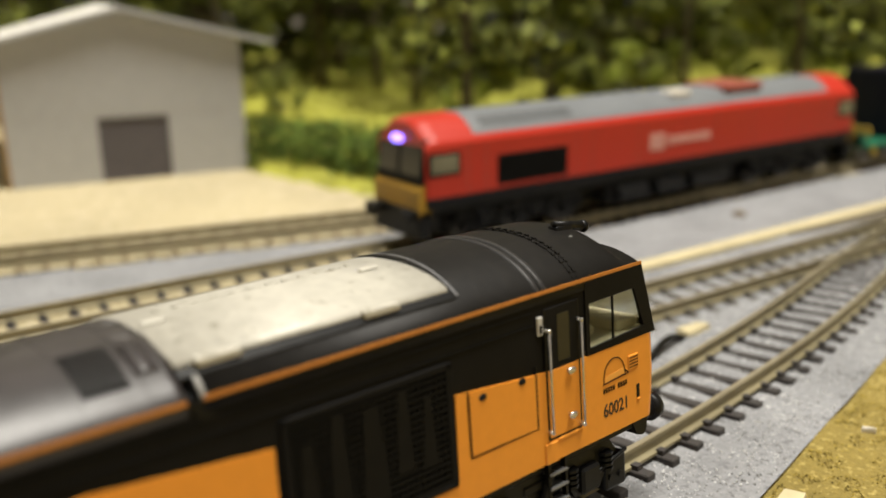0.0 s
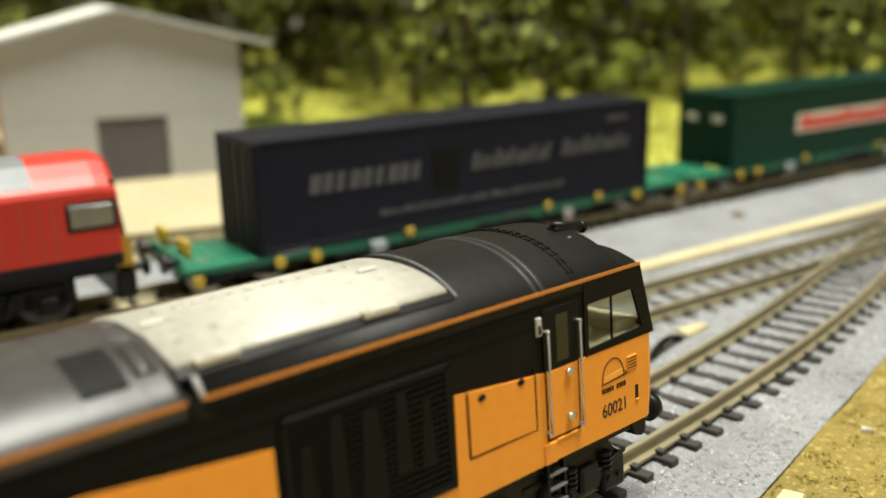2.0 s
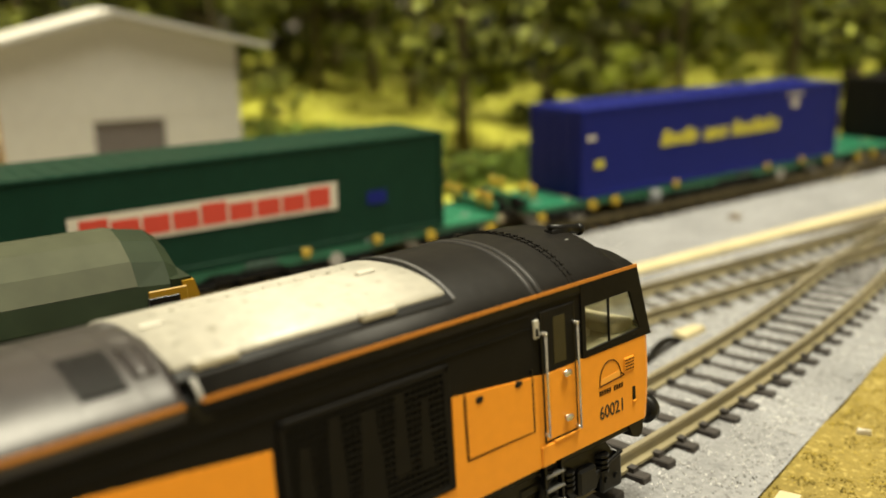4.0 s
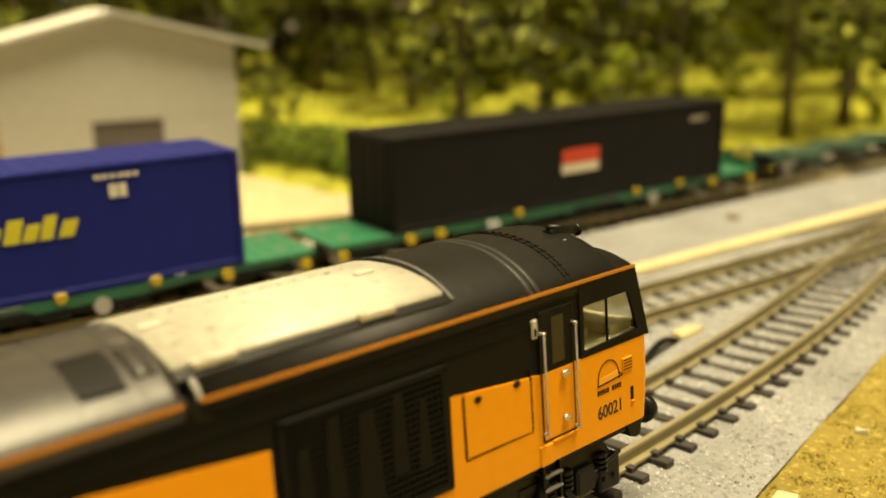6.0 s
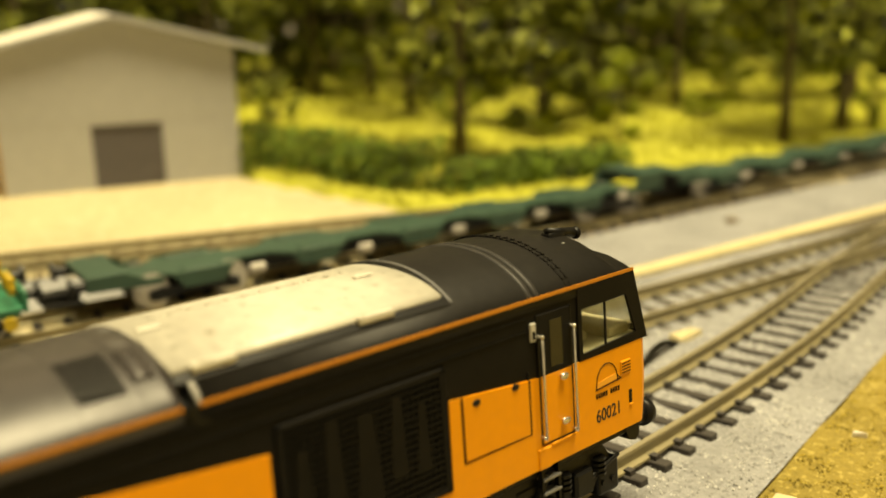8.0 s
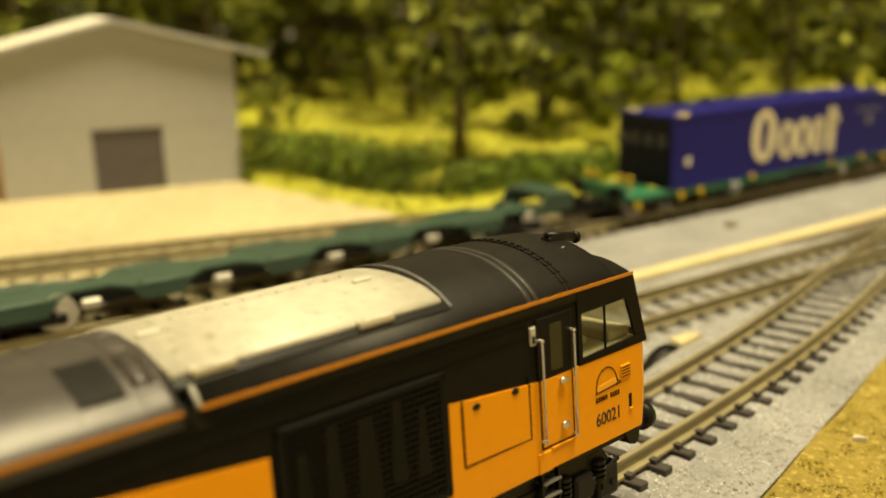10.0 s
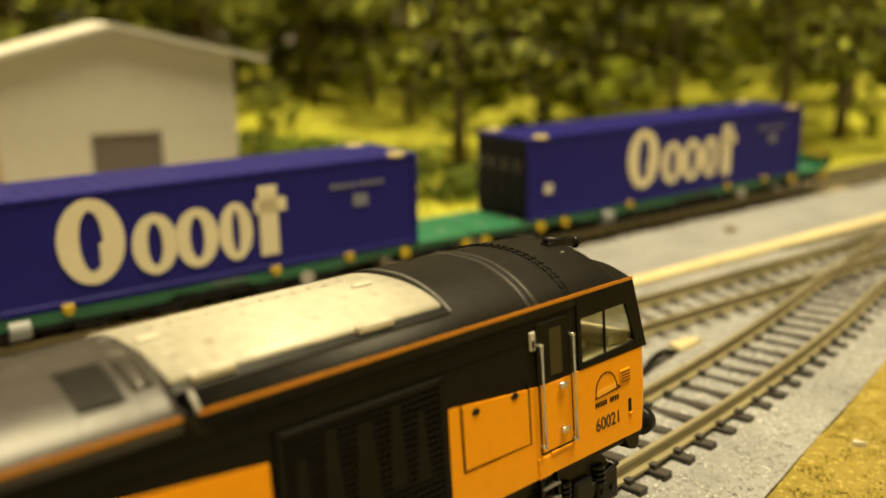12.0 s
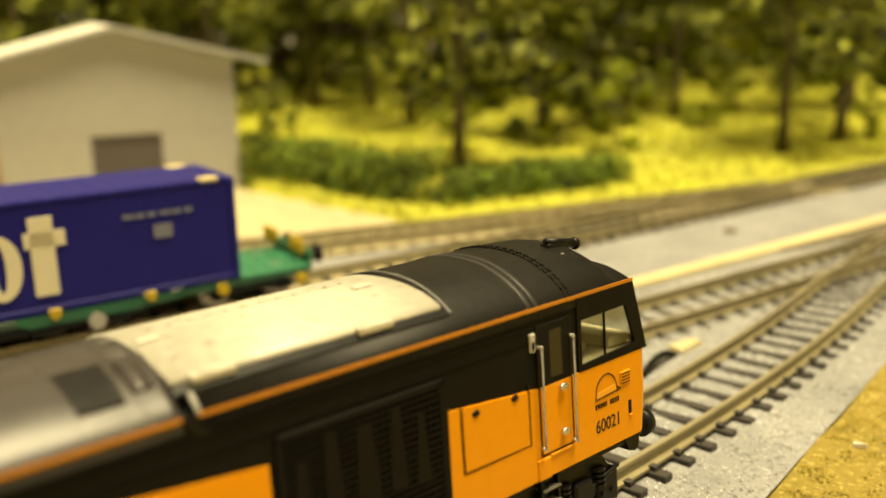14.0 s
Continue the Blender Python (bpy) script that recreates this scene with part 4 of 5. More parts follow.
def freight_box(label, paint, height, marks, end_paint=None, capped=False):
    """A long ribbed box with doors at its ends; marks is a list of (name, builder)."""
    c = thing("freight_container", label, "shipping container", group="containers on the train")
    z0, z1 = 5.3, 5.17 + height
    bm = bmesh.new()
    box(bm, 0.35, 92.35, -8.28, 8.28, z0 + 0.2, z1 - 0.25)
    part("shell", bm, paint, c)
    bm = bmesh.new()
    box(bm, 0, 92.7, -8.5, 8.5, z1 - 0.7, z1, 0.22, 2)
    top = part("roof", bm, paint, c)
    bm = bmesh.new()
    for k in range(30):
        box(bm, 1.5 + k * 3.05, 2.9 + k * 3.05, -7.8, 7.8, z1 - 0.05, z1 + 0.08)
    part("roof_rib", bm, paint, top)
    for s in (-1, 1):
        bm = bmesh.new()
        box(bm, 0, 92.7, s * 8.3 - 0.25, s * 8.3 + 0.22, z0, z0 + 1.0, 0.12)
        part("bottom_rail", bm, paint, c)
        bm = bmesh.new()
        for k in range(38):
            x = 2.0 + k * 2.36
            box(bm, x, x + 1.1, s * 8.27 - 0.04, s * 8.27 + 0.04, z0 + 1.0, z1 - 0.8)
        part("side_ribs", bm, paint, c)
        for x in (0, 91.5):
            bm = bmesh.new()
            box(bm, x, x + 1.2, s * 8.3 - 0.3, s * 8.3 + 0.25, z0, z1 - 0.2, 0.15)
            part("corner_post", bm, paint, c)
    for x, d in ((0.0, -1), (92.7, 1)):
        for y in (-4.0, 4.0):
            bm = bmesh.new()
            box(bm, x - 0.2 if d < 0 else x - 0.3, x + 0.3 if d < 0 else x + 0.2, y - 3.95, y + 3.95, z0 + 0.2, z1 - 0.6, 0.06)
            dr = part("end_door", bm, end_paint or paint, c)
            for yy in (y - 1.8, y + 1.8):
                bm = bmesh.new()
                rod(bm, (x + d * 0.3, yy, z0 + 0.8), (x + d * 0.3, yy, z1 - 1.0), 0.2, n=6)
                part("lock_rod", bm, end_paint or paint, dr)
    if capped:
        for x in (3.9, 88.5):
            for s in (-1, 1):
                bm = bmesh.new()
                box(bm, x - 1.6, x + 1.6, s * 7.6 - 1.0, s * 7.6 + 1.0, z1 - 0.5, z1 + 0.3, 0.2)
                part("corner_cap", bm, shader("cream_cap", (0.55, 0.45, 0.22), 0.5), c, "cream corner cap")
    marks(c)
    # the boxes are a shade longer than their frames' load length
    for ch in c.children_recursive:
        for v in ch.data.vertices:
            v.co.x = (v.co.x - 46.35 * MM) * 1.016 + 46.35 * MM
    return c


def bars(c, x0, x1, z0, z1, count, paint, slant=0.0, label="", y=-8.48, gap=0.25, uneven=False):
    """A run of plain bars that stands in for print, a part each; uneven ones stand tall and low by turns."""
    step = (x1 - x0) / count
    low = z0 + (z1 - z0) * 0.72
    for k in range(count):
        a, b = x0 + k * step, x0 + k * step + step * (1 - gap * (0.6 + 0.8 * (k * 7 % 3) / 2))
        top = z1 if not uneven or k % 5 in (0, 3) else low
        for yy in (y, -y):
            bm = bmesh.new()
            loft(bm, [[(a, yy + d, z0), (b, yy + d, z0), (b + slant, yy + d, top), (a + slant, yy + d, top)] for d in (-0.05, 0.05)])
            part("printed_bar", bm, paint, c, label)


def ring_mark(c, x, z, rx, rz, w, paint, y=-8.5):
    """A rounded ring, as a plain shape for a letter-sized mark."""
    bm = bmesh.new()
    for yy in (y, -y):
        rings = []
        for i in range(28):
            a = 2 * math.pi * i / 28
            ca, sa = math.cos(a), math.sin(a)
            rings.append([(x + ca * r1, yy + d, z + sa * r2) for r1, r2, d in ((rx, rz, -0.06), (rx - w * 1.05, rz - w * 0.62, -0.06), (rx - w * 1.05, rz - w * 0.62, 0.06), (rx, rz, 0.06))])
        loft(bm, rings + [rings[0]], caps=False)
    part("round_mark", bm, paint, c, "cream rounded mark")


NAVY = shader("matt_blue_black_paint", (0.010, 0.0105, 0.018), 0.5, spec=0.12, vary=0.2, grain=400)
DKGREEN = shader("deep_green_paint", (0.007, 0.033, 0.020), 0.5, spec=0.1, vary=0.15, grain=400)
BLUE = shader("blue_container_paint", (0.010, 0.016, 0.150), 0.5, spec=0.1, vary=0.08, grain=400)
CHAR = shader("charcoal_container_paint", (0.0125, 0.0118, 0.0125), 0.55, spec=0.08, vary=0.2, grain=400)
ROYAL = shader("royal_blue_container_paint", (0.012, 0.0115, 0.15), 0.45, spec=0.15, vary=0.07, grain=400)
FADED = shader("faded_grey_print", (0.065, 0.065, 0.07), 0.6, vary=0.3, grain=500)
DOOR_PRINT = shader("pale_blue_grey_print", (0.16, 0.17, 0.22), 0.6, vary=0.3, grain=500)
SCARLET = shader("scarlet_print", (0.55, 0.05, 0.03), 0.5, vary=0.1, grain=400)
CREAM_PRINT = shader("cream_print", (0.66, 0.60, 0.44), 0.5, vary=0.06, grain=400)
GOLD = shader("yellow_print", (0.55, 0.50, 0.05), 0.5, vary=0.1, grain=400)
PANEL_WHITE = shader("white_print", (0.60, 0.56, 0.48), 0.5, vary=0.08, grain=400)


def marks_navy(c):
    bars(c, 9.5, 33, 14.8, 18.2, 9, FADED, 0.6, gap=0.3, label= "faded grey bars of print")
    bars(c, 44, 64, 14.9, 18.4, 11, FADED, 0.8, gap=0.3, uneven=True)
    bars(c, 67, 86, 15.1, 18.6, 10, FADED, 0.8, gap=0.3, uneven=True)
    bars(c, 23.5, 68, 9.0, 10.2, 26, FADED, 0.2, gap=0.3, uneven=True)
    bm = bmesh.new()
    for y in (-8.48, 8.48):
        box(bm, 35.5, 41, y - 0.05, y + 0.05, 12.5, 19.5)
    part("brown_crest", bm, BROWNISH, c)
    bars(c, 80, 86, 21.2, 22.4, 3, FADED)


def marks_green(c):
    for y in (-8.46, 8.46):
        bm = bmesh.new()
        box(bm, 25, 70, y - 0.05, y + 0.05, 12.0, 16.9)
        p = part("print_panel", bm, PANEL_WHITE, c, "white panel with red bars")
        bm = bmesh.new()
        for k in range(9):
            box(bm, 26.6 + k * 4.7, 30.9 + k * 4.7, y - 0.12, y + 0.12, 12.7, 15.7 + 0.6 * (k % 4 == 0))
        part("printed_bar", bm, SCARLET, p)
    bm = bmesh.new()
    for y in (-8.48, 8.48):
        box(bm, 76, 80, y - 0.05, y + 0.05, 11.8, 14.2)
    part("blue_label", bm, BLUE, c)
    bm = bmesh.new()
    for y in (-5.4, 2.0):
        box(bm, -0.32, -0.18, y, y + 3.6, 16.6, 18.4)
    part("end_label", bm, PALE, c)


def marks_blue(c):
    for x0, x1, n in ((24.3, 36.5, 5), (38.8, 47, 4), (49, 66.6, 7)):
        bars(c, x0, x1, 14.4, 17.9 if n > 4 else 16.9, n, GOLD, 1.0, "yellow slanted bars of print", gap=0.22, uneven=n > 4)
    bars(c, 70, 77, 22.4, 23.0, 6, PALE)
    bars(c, 72, 75, 19.4, 21.4, 2, PALE)
    bars(c, 1.6, 4.6, 17.9, 18.9, 1, PALE)
    bars(c, 4.2, 7.2, 11.6, 13.4, 1, GOLD)


def marks_black(c):
    for y in (-8.46, 8.46):
        bm = bmesh.new()
        box(bm, 41.3, 51.8, y - 0.05, y + 0.05, 11.6, 16.7)
        p = part("print_panel", bm, PANEL_WHITE, c, "white and red printed panel")
        bm = bmesh.new()
        box(bm, 41.3, 51.8, y - 0.12, y + 0.12, 13.7, 16.7)
        part("red_band", bm, SCARLET, p)
    bars(c, 80.5, 86, 19.2, 20.4, 4, STEEL, 0.3)


def marks_royal(c):
    ring_mark(c, 33.9, 14.9, 5.0, 6.7, 3.1, CREAM_PRINT)
    for x in (43.4, 50.2):
        ring_mark(c, x, 13.0, 3.6, 4.9, 2.3, CREAM_PRINT)
    ring_mark(c, 56.8, 13.0, 2.9, 4.9, 2.1, CREAM_PRINT)
    for y in (-8.5, 8.5):
        for x0, x1, z0, z1 in ((35.0, 38.4, 11.6, 14.6), (61.0, 64.4, 8.0, 20.0), (60.2, 66.0, 15.4, 17.8)):
            bm = bmesh.new()
            box(bm, x0, x1, y - 0.075, y + 0.075, z0, z1, 0.05)
            part("block_mark", bm, CREAM_PRINT, c, "cream block mark")
    bars(c, 74.5, 86, 17.8, 18.5, 6, DOOR_PRINT)
    bars(c, 79.0, 82.5, 14.2, 16.4, 1, DOOR_PRINT)
    bars(c, 4.6, 7.2, 10.6, 12.6, 1, PALE)
    for y in (-6.6, -2.6, 1.6, 5.2):
        bm = bmesh.new()
        box(bm, -0.34, -0.2, y, y + 2.2, 15.2, 18.0)
        part("end_label", bm, FADED, c)


def flat_wagon():
    """An empty dark green skeletal wagon, from x = 0 to 136."""
    w = thing("flat_wagon", "empty dark green skeletal container flat wagon", "model wagon", group="empty flat wagons of the train")
    ribs = (21.5, 43, 65.5, 87, 109.5)
    # deck plate: a narrow spine that widens to an outrigger at each load point
    bm = bmesh.new()
    edge = [(8.4, 6.0), (12.2, 3.8)]
    for x in ribs:
        edge += [(x - 8, 2.8), (x - 4.7, 6.1), (x + 4.7, 6.1), (x + 8, 2.8)]
    edge += [(122.5, 3.8), (127.2, 6.0)]
    plan = [(x, -y) for x, y in edge] + [(x, y) for x, y in reversed(edge)]
    loft(bm, [[(x, y, z) for x, y in plan] for z in (4.8, 5.4)])
    part("deck", bm, DARK_GREEN, w, "dark green scalloped deck plate")
    bm = bmesh.new()
    box(bm, 11, 124, -2.4, 2.4, 2.2, 4.9, 0.3)
    part("spine", bm, PLASTIC, w)
    for s in (-1, 1):
        for x in ribs:
            bm = bmesh.new()
            side_plate(bm, [(x - 5.2, 5.5), (x + 5.2, 5.5), (x + 4.6, 4.4), (x + 3.4, 2.9), (x - 3.4, 2.9), (x - 4.6, 4.4)], s * 6.1 - 0.3, 0.6)
            part("outrigger_plate", bm, DARK_GREEN, w)
            bm = bmesh.new()
            box(bm, x - 3.2, x + 3.2, s * 4.8 - 1.3, s * 4.8 + 1.3, 5.3, 5.7, 0.15)
            part("load_pocket", bm, DARK_GREEN, w)
        for outline in ([(2.4, 7.2), (8.5, 7.2), (12, 5.5), (14.5, 5.5), (14.5, 4.4), (2.4, 5.0)],
                        [(122, 5.5), (123.8, 5.5), (126.2, 8.6), (133.3, 8.6), (133.3, 5.0), (122, 4.4)]):
            bm = bmesh.new()
            side_plate(bm, outline, s * 6.5 - 0.4, 0.8)
            part("end_sill", bm, DARK_GREEN, w)
        for x in (32, 54, 76, 98):
            bm = bmesh.new()
            box(bm, x - 1.6, x + 1.6, s * 4.0 - 0.6, s * 4.0 + 0.6, 2.4, 4.0, 0.3)
            part("brake_cylinder", bm, STEEL, w, "dull steel brake cylinder")
    for x0, x1, z in ((2.4, 8.8, 7.4), (126.2, 133.3, 8.9)):
        bm = bmesh.new()
        box(bm, x0, x1, -6.85, 6.85, z - 1.2, z, 0.4, 2)
        part("end_deck", bm, DARK_GREEN, w)
    for x, paint in ((45, PALE), (90, STEEL)):
        for s in (-1, 1):
            bm = bmesh.new()
            rod(bm, (x, s * 5.2, 2.9), (x, s * 5.8, 2.9), 1.2, n=14)
            part("brake_wheel", bm, paint, w, "round brake wheel")
    for end, d in ((2.4, -1), (133.3, 1)):
        for y in (-5.9, 5.9):
            bm = bmesh.new()
            rod(bm, (end, y, 5.9), (end + d * 2.0, y, 5.9), 0.8, n=12)
            rod(bm, (end + d * 1.9, y, 5.9), (end + d * 2.4, y, 5.9), 1.6, n=14)
            part("buffer", bm, PLASTIC, w)
    for x0, x1 in ((-3.5, 2.6), (133.1, 148.5)):
        bm = bmesh.new()
        box(bm, x0, x1, -1.6, 1.6, 2.4, 4.2, 0.4, 2)
        rod(bm, (x0, -3.6, 3.0), (x1, -3.0, 2.4), 0.5, n=8)
        rod(bm, (x0, 3.6, 3.0), (x1, 3.0, 2.4), 0.5, n=8)
        part("coupling", bm, PLASTIC, w, "black coupling and hoses")
    for x in (20, 117.5):
        flat_bogie(w, x, 5.6, 6.8)
    return w


def green_locomotive():
    loco = thing("green_diesel_locomotive", "weathered green model diesel locomotive with yellow ends", "model locomotive")
    n = 131.0
    GREEN = shader("weathered_green_paint", (0.020, 0.030, 0.016), 0.55, spec=0.15, vary=0.3, grain=300, stain=40)
    OLIVE_GLASS = shader("olive_cab_glass", (0.060, 0.050, 0.026), 0.25, vary=0.4, grain=150)
    # paler than the body: light from above is put into the roof colour
    TOP = shader("lit_green_roof", (0.055, 0.060, 0.036), 0.65, spec=0.2, vary=0.3, grain=300, stain=40)

    def ring(x, k, h, low=7.2):
        return [(x, -8.8 * k, low), (x, -8.9 * k, 12), (x, -8.9 * k, 18.0 + h * 0.3), (x, -8.3 * k, 20.4 + h * 0.5), (x, -6.6 * k, 22.6 + h * 0.8), (x, -3.4 * k, 24.2 + h), (x, 0, 24.8 + h),
                (x, 3.4 * k, 24.2 + h), (x, 6.6 * k, 22.6 + h * 0.8), (x, 8.3 * k, 20.4 + h * 0.5), (x, 8.9 * k, 18.0 + h * 0.3), (x, 8.9 * k, 12), (x, 8.8 * k, low)]
    bm = bmesh.new()
    loft(bm, [ring(3.4, 0.955, -1.6), ring(4.6, 0.985, -0.6), ring(8, 1, 0), ring(n - 8, 1, 0), ring(n - 4.6, 0.985, -0.6), ring(n - 3.4, 0.955, -1.6)])
    part("body", bm, GREEN, loco, "weathered green bodyside")
    bm = bmesh.new()
    prof = [(y, z + 0.1) for _, y, z in ring(0, 1, 0)[3:10]]
    prism(bm, prof + [(7, 19), (-7, 19)], 8, n - 8)
    part("roof", bm, TOP, loco, "green roof, painted paler as lit from above")
    for end in (0, 1):
        X = (lambda v: v) if end == 0 else (lambda v: n - v)
        bm = bmesh.new()
        loft(bm, [[(X(a), y, z) for a, z in ((0.0, 7.4), (0.1, 13.4), (1.2, 15.0), (5.2, 15.0), (5.2, 7.4))] for y in (-8.95, 8.95)])
        part("nose_panel", bm, YELLOW, loco, "yellow warning end")
        bm = bmesh.new()
        loft(bm, [[(X(a), y, z) for a, z in ((0.9, 15.0), (2.6, 20.6), (4.6, 20.6), (4.6, 15.0))] for y in (-8.4, 8.4)])
        f = part("cab_front", bm, GREEN, loco, "green windscreen surround")
        for y0 in (-7.5, 0.25):
            bm = bmesh.new()
            loft(bm, [[(X(a), y, z) for a, z in ((0.95, 15.6), (2.15, 19.7), (2.6, 19.7), (1.5, 15.6))] for y in (y0, y0 + 7.25)])
            part("windscreen", bm, OLIVE_GLASS, f, "olive windscreen")
        for y in (-8.1, 8.1):
            bm = bmesh.new()
            loft(bm, [[(X(a), yy, z) for a, z in ((0.75, 14.9), (2.35, 20.3), (3.6, 20.3), (3.6, 14.9))] for yy in (y - 0.6, y + 0.6)])
            part("corner_pillar", bm, YELLOW, f, "yellow corner pillar")
        bm = bmesh.new()
        x0, x1 = sorted((X(0.5), X(1.6)))
        box(bm, x0, x1, -8.3, 8.3, 14.6, 15.4, 0.3, 2)
        part("window_ledge", bm, YELLOW, f)
        for y in (-5.6, 5.6):
            bm = bmesh.new()
            rod(bm, (X(-0.2), y, 10.5), (X(0.6), y, 10.5), 0.9, n=14)
            part("tail_lamp", bm, SCARLET, loco, "red tail lamp")
            bm = bmesh.new()
            rod(bm, (X(-2.4), y, 6.9), (X(0.6), y, 6.9), 0.8, n=12)
            rod(bm, (X(-2.8), y, 6.9), (X(-2.2), y, 6.9), 1.7, n=14)
            part("buffer", bm, PLASTIC, loco)
        bm = bmesh.new()
        x0, x1 = sorted((X(0.2), X(3)))
        box(bm, x0, x1, -8.2, 8.2, 3.6, 7.4, 0.4)
        part("buffer_beam", bm, PLASTIC, loco)
        for s in (-1, 1):
            bm = bmesh.new()
            x0, x1 = sorted((X(3.2), X(7.2)))
            box(bm, x0, x1, s * 8.86 - 0.12, s * 8.86 + 0.12, 14.8, 19.9, 0.1)
            surround = part("window_surround", bm, YELLOW, loco)
            bm = bmesh.new()
            x0, x1 = sorted((X(4.0), X(7.3)))
            box(bm, x0, x1, s * 8.95 - 0.12, s * 8.95 + 0.12, 15.6, 19.2, 0.1)
            part("side_window", bm, PANE_DARK, surround)
    for s in (-1, 1):
        for x in (24, 40, 58, 76, 94):
            bm = bmesh.new()
            box(bm, x, x + 9, s * 8.92 - 0.1, s * 8.92 + 0.1, 13, 18, 0.1)
            part("side_grille", bm, MESH, loco)
    bm = bmesh.new()
    box(bm, 3, n - 3, -8.2, 8.2, 5.6, 7.3)
    box(bm, 50, 82, -7.8, 7.8, 2.2, 6, 0.6)
    part("underframe", bm, PLASTIC, loco)
    bogie(loco, 26)
    bogie(loco, n - 26)
    return loco


# where each vehicle stands on the line before it sets off (millimetres from the origin)
RAKE = []
RAKE.append((red_locomotive(), 91.8))
first = container_wagon("buffer", "bar")
second = container_wagon("bar", "buffer")
for ob, x in ((first, 256.2), (second, 380.0), (copy_thing(first, Matrix()), 510.0), (copy_thing(second, Matrix()), 634.0),
              (copy_thing(first, Matrix()), 1048.2), (copy_thing(second, Matrix()), 1169.5)):
    RAKE.append((ob, x))
for label, paint, height, marks, x, extra in (
        ("matt blue-black container with faded grey print", NAVY, 19.7, marks_navy, 256.2, {}),
        ("deep green container with a white and red panel", DKGREEN, 18.4, marks_green, 380.0, {}),
        ("blue container with yellow slanted bars of print", BLUE, 19.4, marks_blue, 510.0, {}),
        ("charcoal container with a small red and white panel", CHAR, 18.1, marks_black, 634.0, {})):
    RAKE.append((freight_box(label, paint, height, marks, **extra), x))
royal = freight_box("royal blue container with large cream rounded marks", ROYAL, 17.4, marks_royal, NAVY, True)
RAKE.append((royal, 1048.2))
RAKE.append((copy_thing(royal, Matrix()), 1169.5))
flat = flat_wagon()
RAKE.append((flat, 747.8))
RAKE.append((copy_thing(flat, Matrix()), 884.7))
shunter = green_locomotive()

# ---- the shed ----
WALL_GREY = shader("grey_card_wall", (0.375, 0.376, 0.376), 0.8, vary=0.09, grain=300, bump=0.05, stain=20)
SHED_ROOF = shader("pale_card_roof", (0.74, 0.72, 0.66), 0.7, vary=0.06, grain=200, stain=20)
CARD_EDGE = shader("brown_card_edge", (0.33, 0.20, 0.085), 0.85, vary=0.15, grain=300)
ROLLER = shader("dark_roller_door", (0.085, 0.074, 0.078), 0.6, vary=0.12, grain=300)


def shed():
    s = thing("shed", "grey card industrial shed with a pale pitched roof", "model building", at(75.8, 117.6, 0, 0, 0, -11.2))
    w, h, apex, deep = 32.8, 36.4, 44.6, 90
    bm = bmesh.new()
    d0, d1, dz = -8.8, 10.6, 15.4
    for out in ([(-w, -2.8), (d0, -2.8), (d0, dz), (-w, dz)], [(d1, -2.8), (w, -2.8), (w, dz), (d1, dz)], [(-w, dz), (w, dz), (w, h), (0, apex), (-w, h)]):
        side_plate(bm, out, 0, 1.5)
    front = part("front_wall", bm, WALL_GREY, s, "grey card gable wall")
    bm = bmesh.new()
    side_plate(bm, [(-w, -2.8), (w, -2.8), (w, h), (0, apex), (-w, h)], deep, 1.5)
    part("rear_wall", bm, WALL_GREY, s)
    for x0, x1 in ((-w, -w + 1.5), (w - 1.5, w)):
        bm = bmesh.new()
        box(bm, x0, x1, 1.5, deep, -2.8, h)
        part("side_wall", bm, WALL_GREY, s)
    bm = bmesh.new()
    box(bm, -w - 0.9, -w, -0.15, 1.8, -2.8, h - 0.4, 0.1)
    part("corner_edge", bm, CARD_EDGE, s, "bare brown card edge")
    bm = bmesh.new()
    box(bm, d0, d1, 0.7, 1.3, -2.8, dz)
    door = part("roller_door", bm, ROLLER, s, "dark roller door")
    for k in range(20):
        bm = bmesh.new()
        z = -2.7 + k * 0.83
        box(bm, d0, d1, 0.55, 0.8, z, z + 0.6, 0.08)
        part("slat", bm, ROLLER, door)
    slope = (apex - h) / w
    for k in (-1, 1):
        bm = bmesh.new()
        ov = 9.5 if k > 0 else 7.0
        loft(bm, [[(0, y, apex + 0.3), (k * (w + ov), y, h + 0.3 - slope * ov), (k * (w + ov), y, h + 1.5 - slope * ov), (0, y, apex + 1.6)] for y in (-3.0, deep + 4)])
        part("roof", bm, SHED_ROOF, s, "pale card roof")
        bm = bmesh.new()
        loft(bm, [[(0, y, apex + 0.2), (k * (w + ov), y, h + 0.2 - slope * ov), (k * (w + ov), y, h + 1.6 - slope * ov), (0, y, apex + 1.7)] for y in (-3.4, -3.0)])
        part("barge_board", bm, WALL_GREY, s)
    bm = bmesh.new()
    for z in (16.5, 30):
        for x0, x1 in (((-w, d0 - 0.3), (d1 + 0.3, w)) if z < 15 else ((-w, w),)):
            box(bm, x0, x1, -0.06, 0.1, z, z + 0.12)
    part("panel_joint", bm, shader("faint_joint", (0.37, 0.355, 0.33), 0.8), front)
    return s


shed()

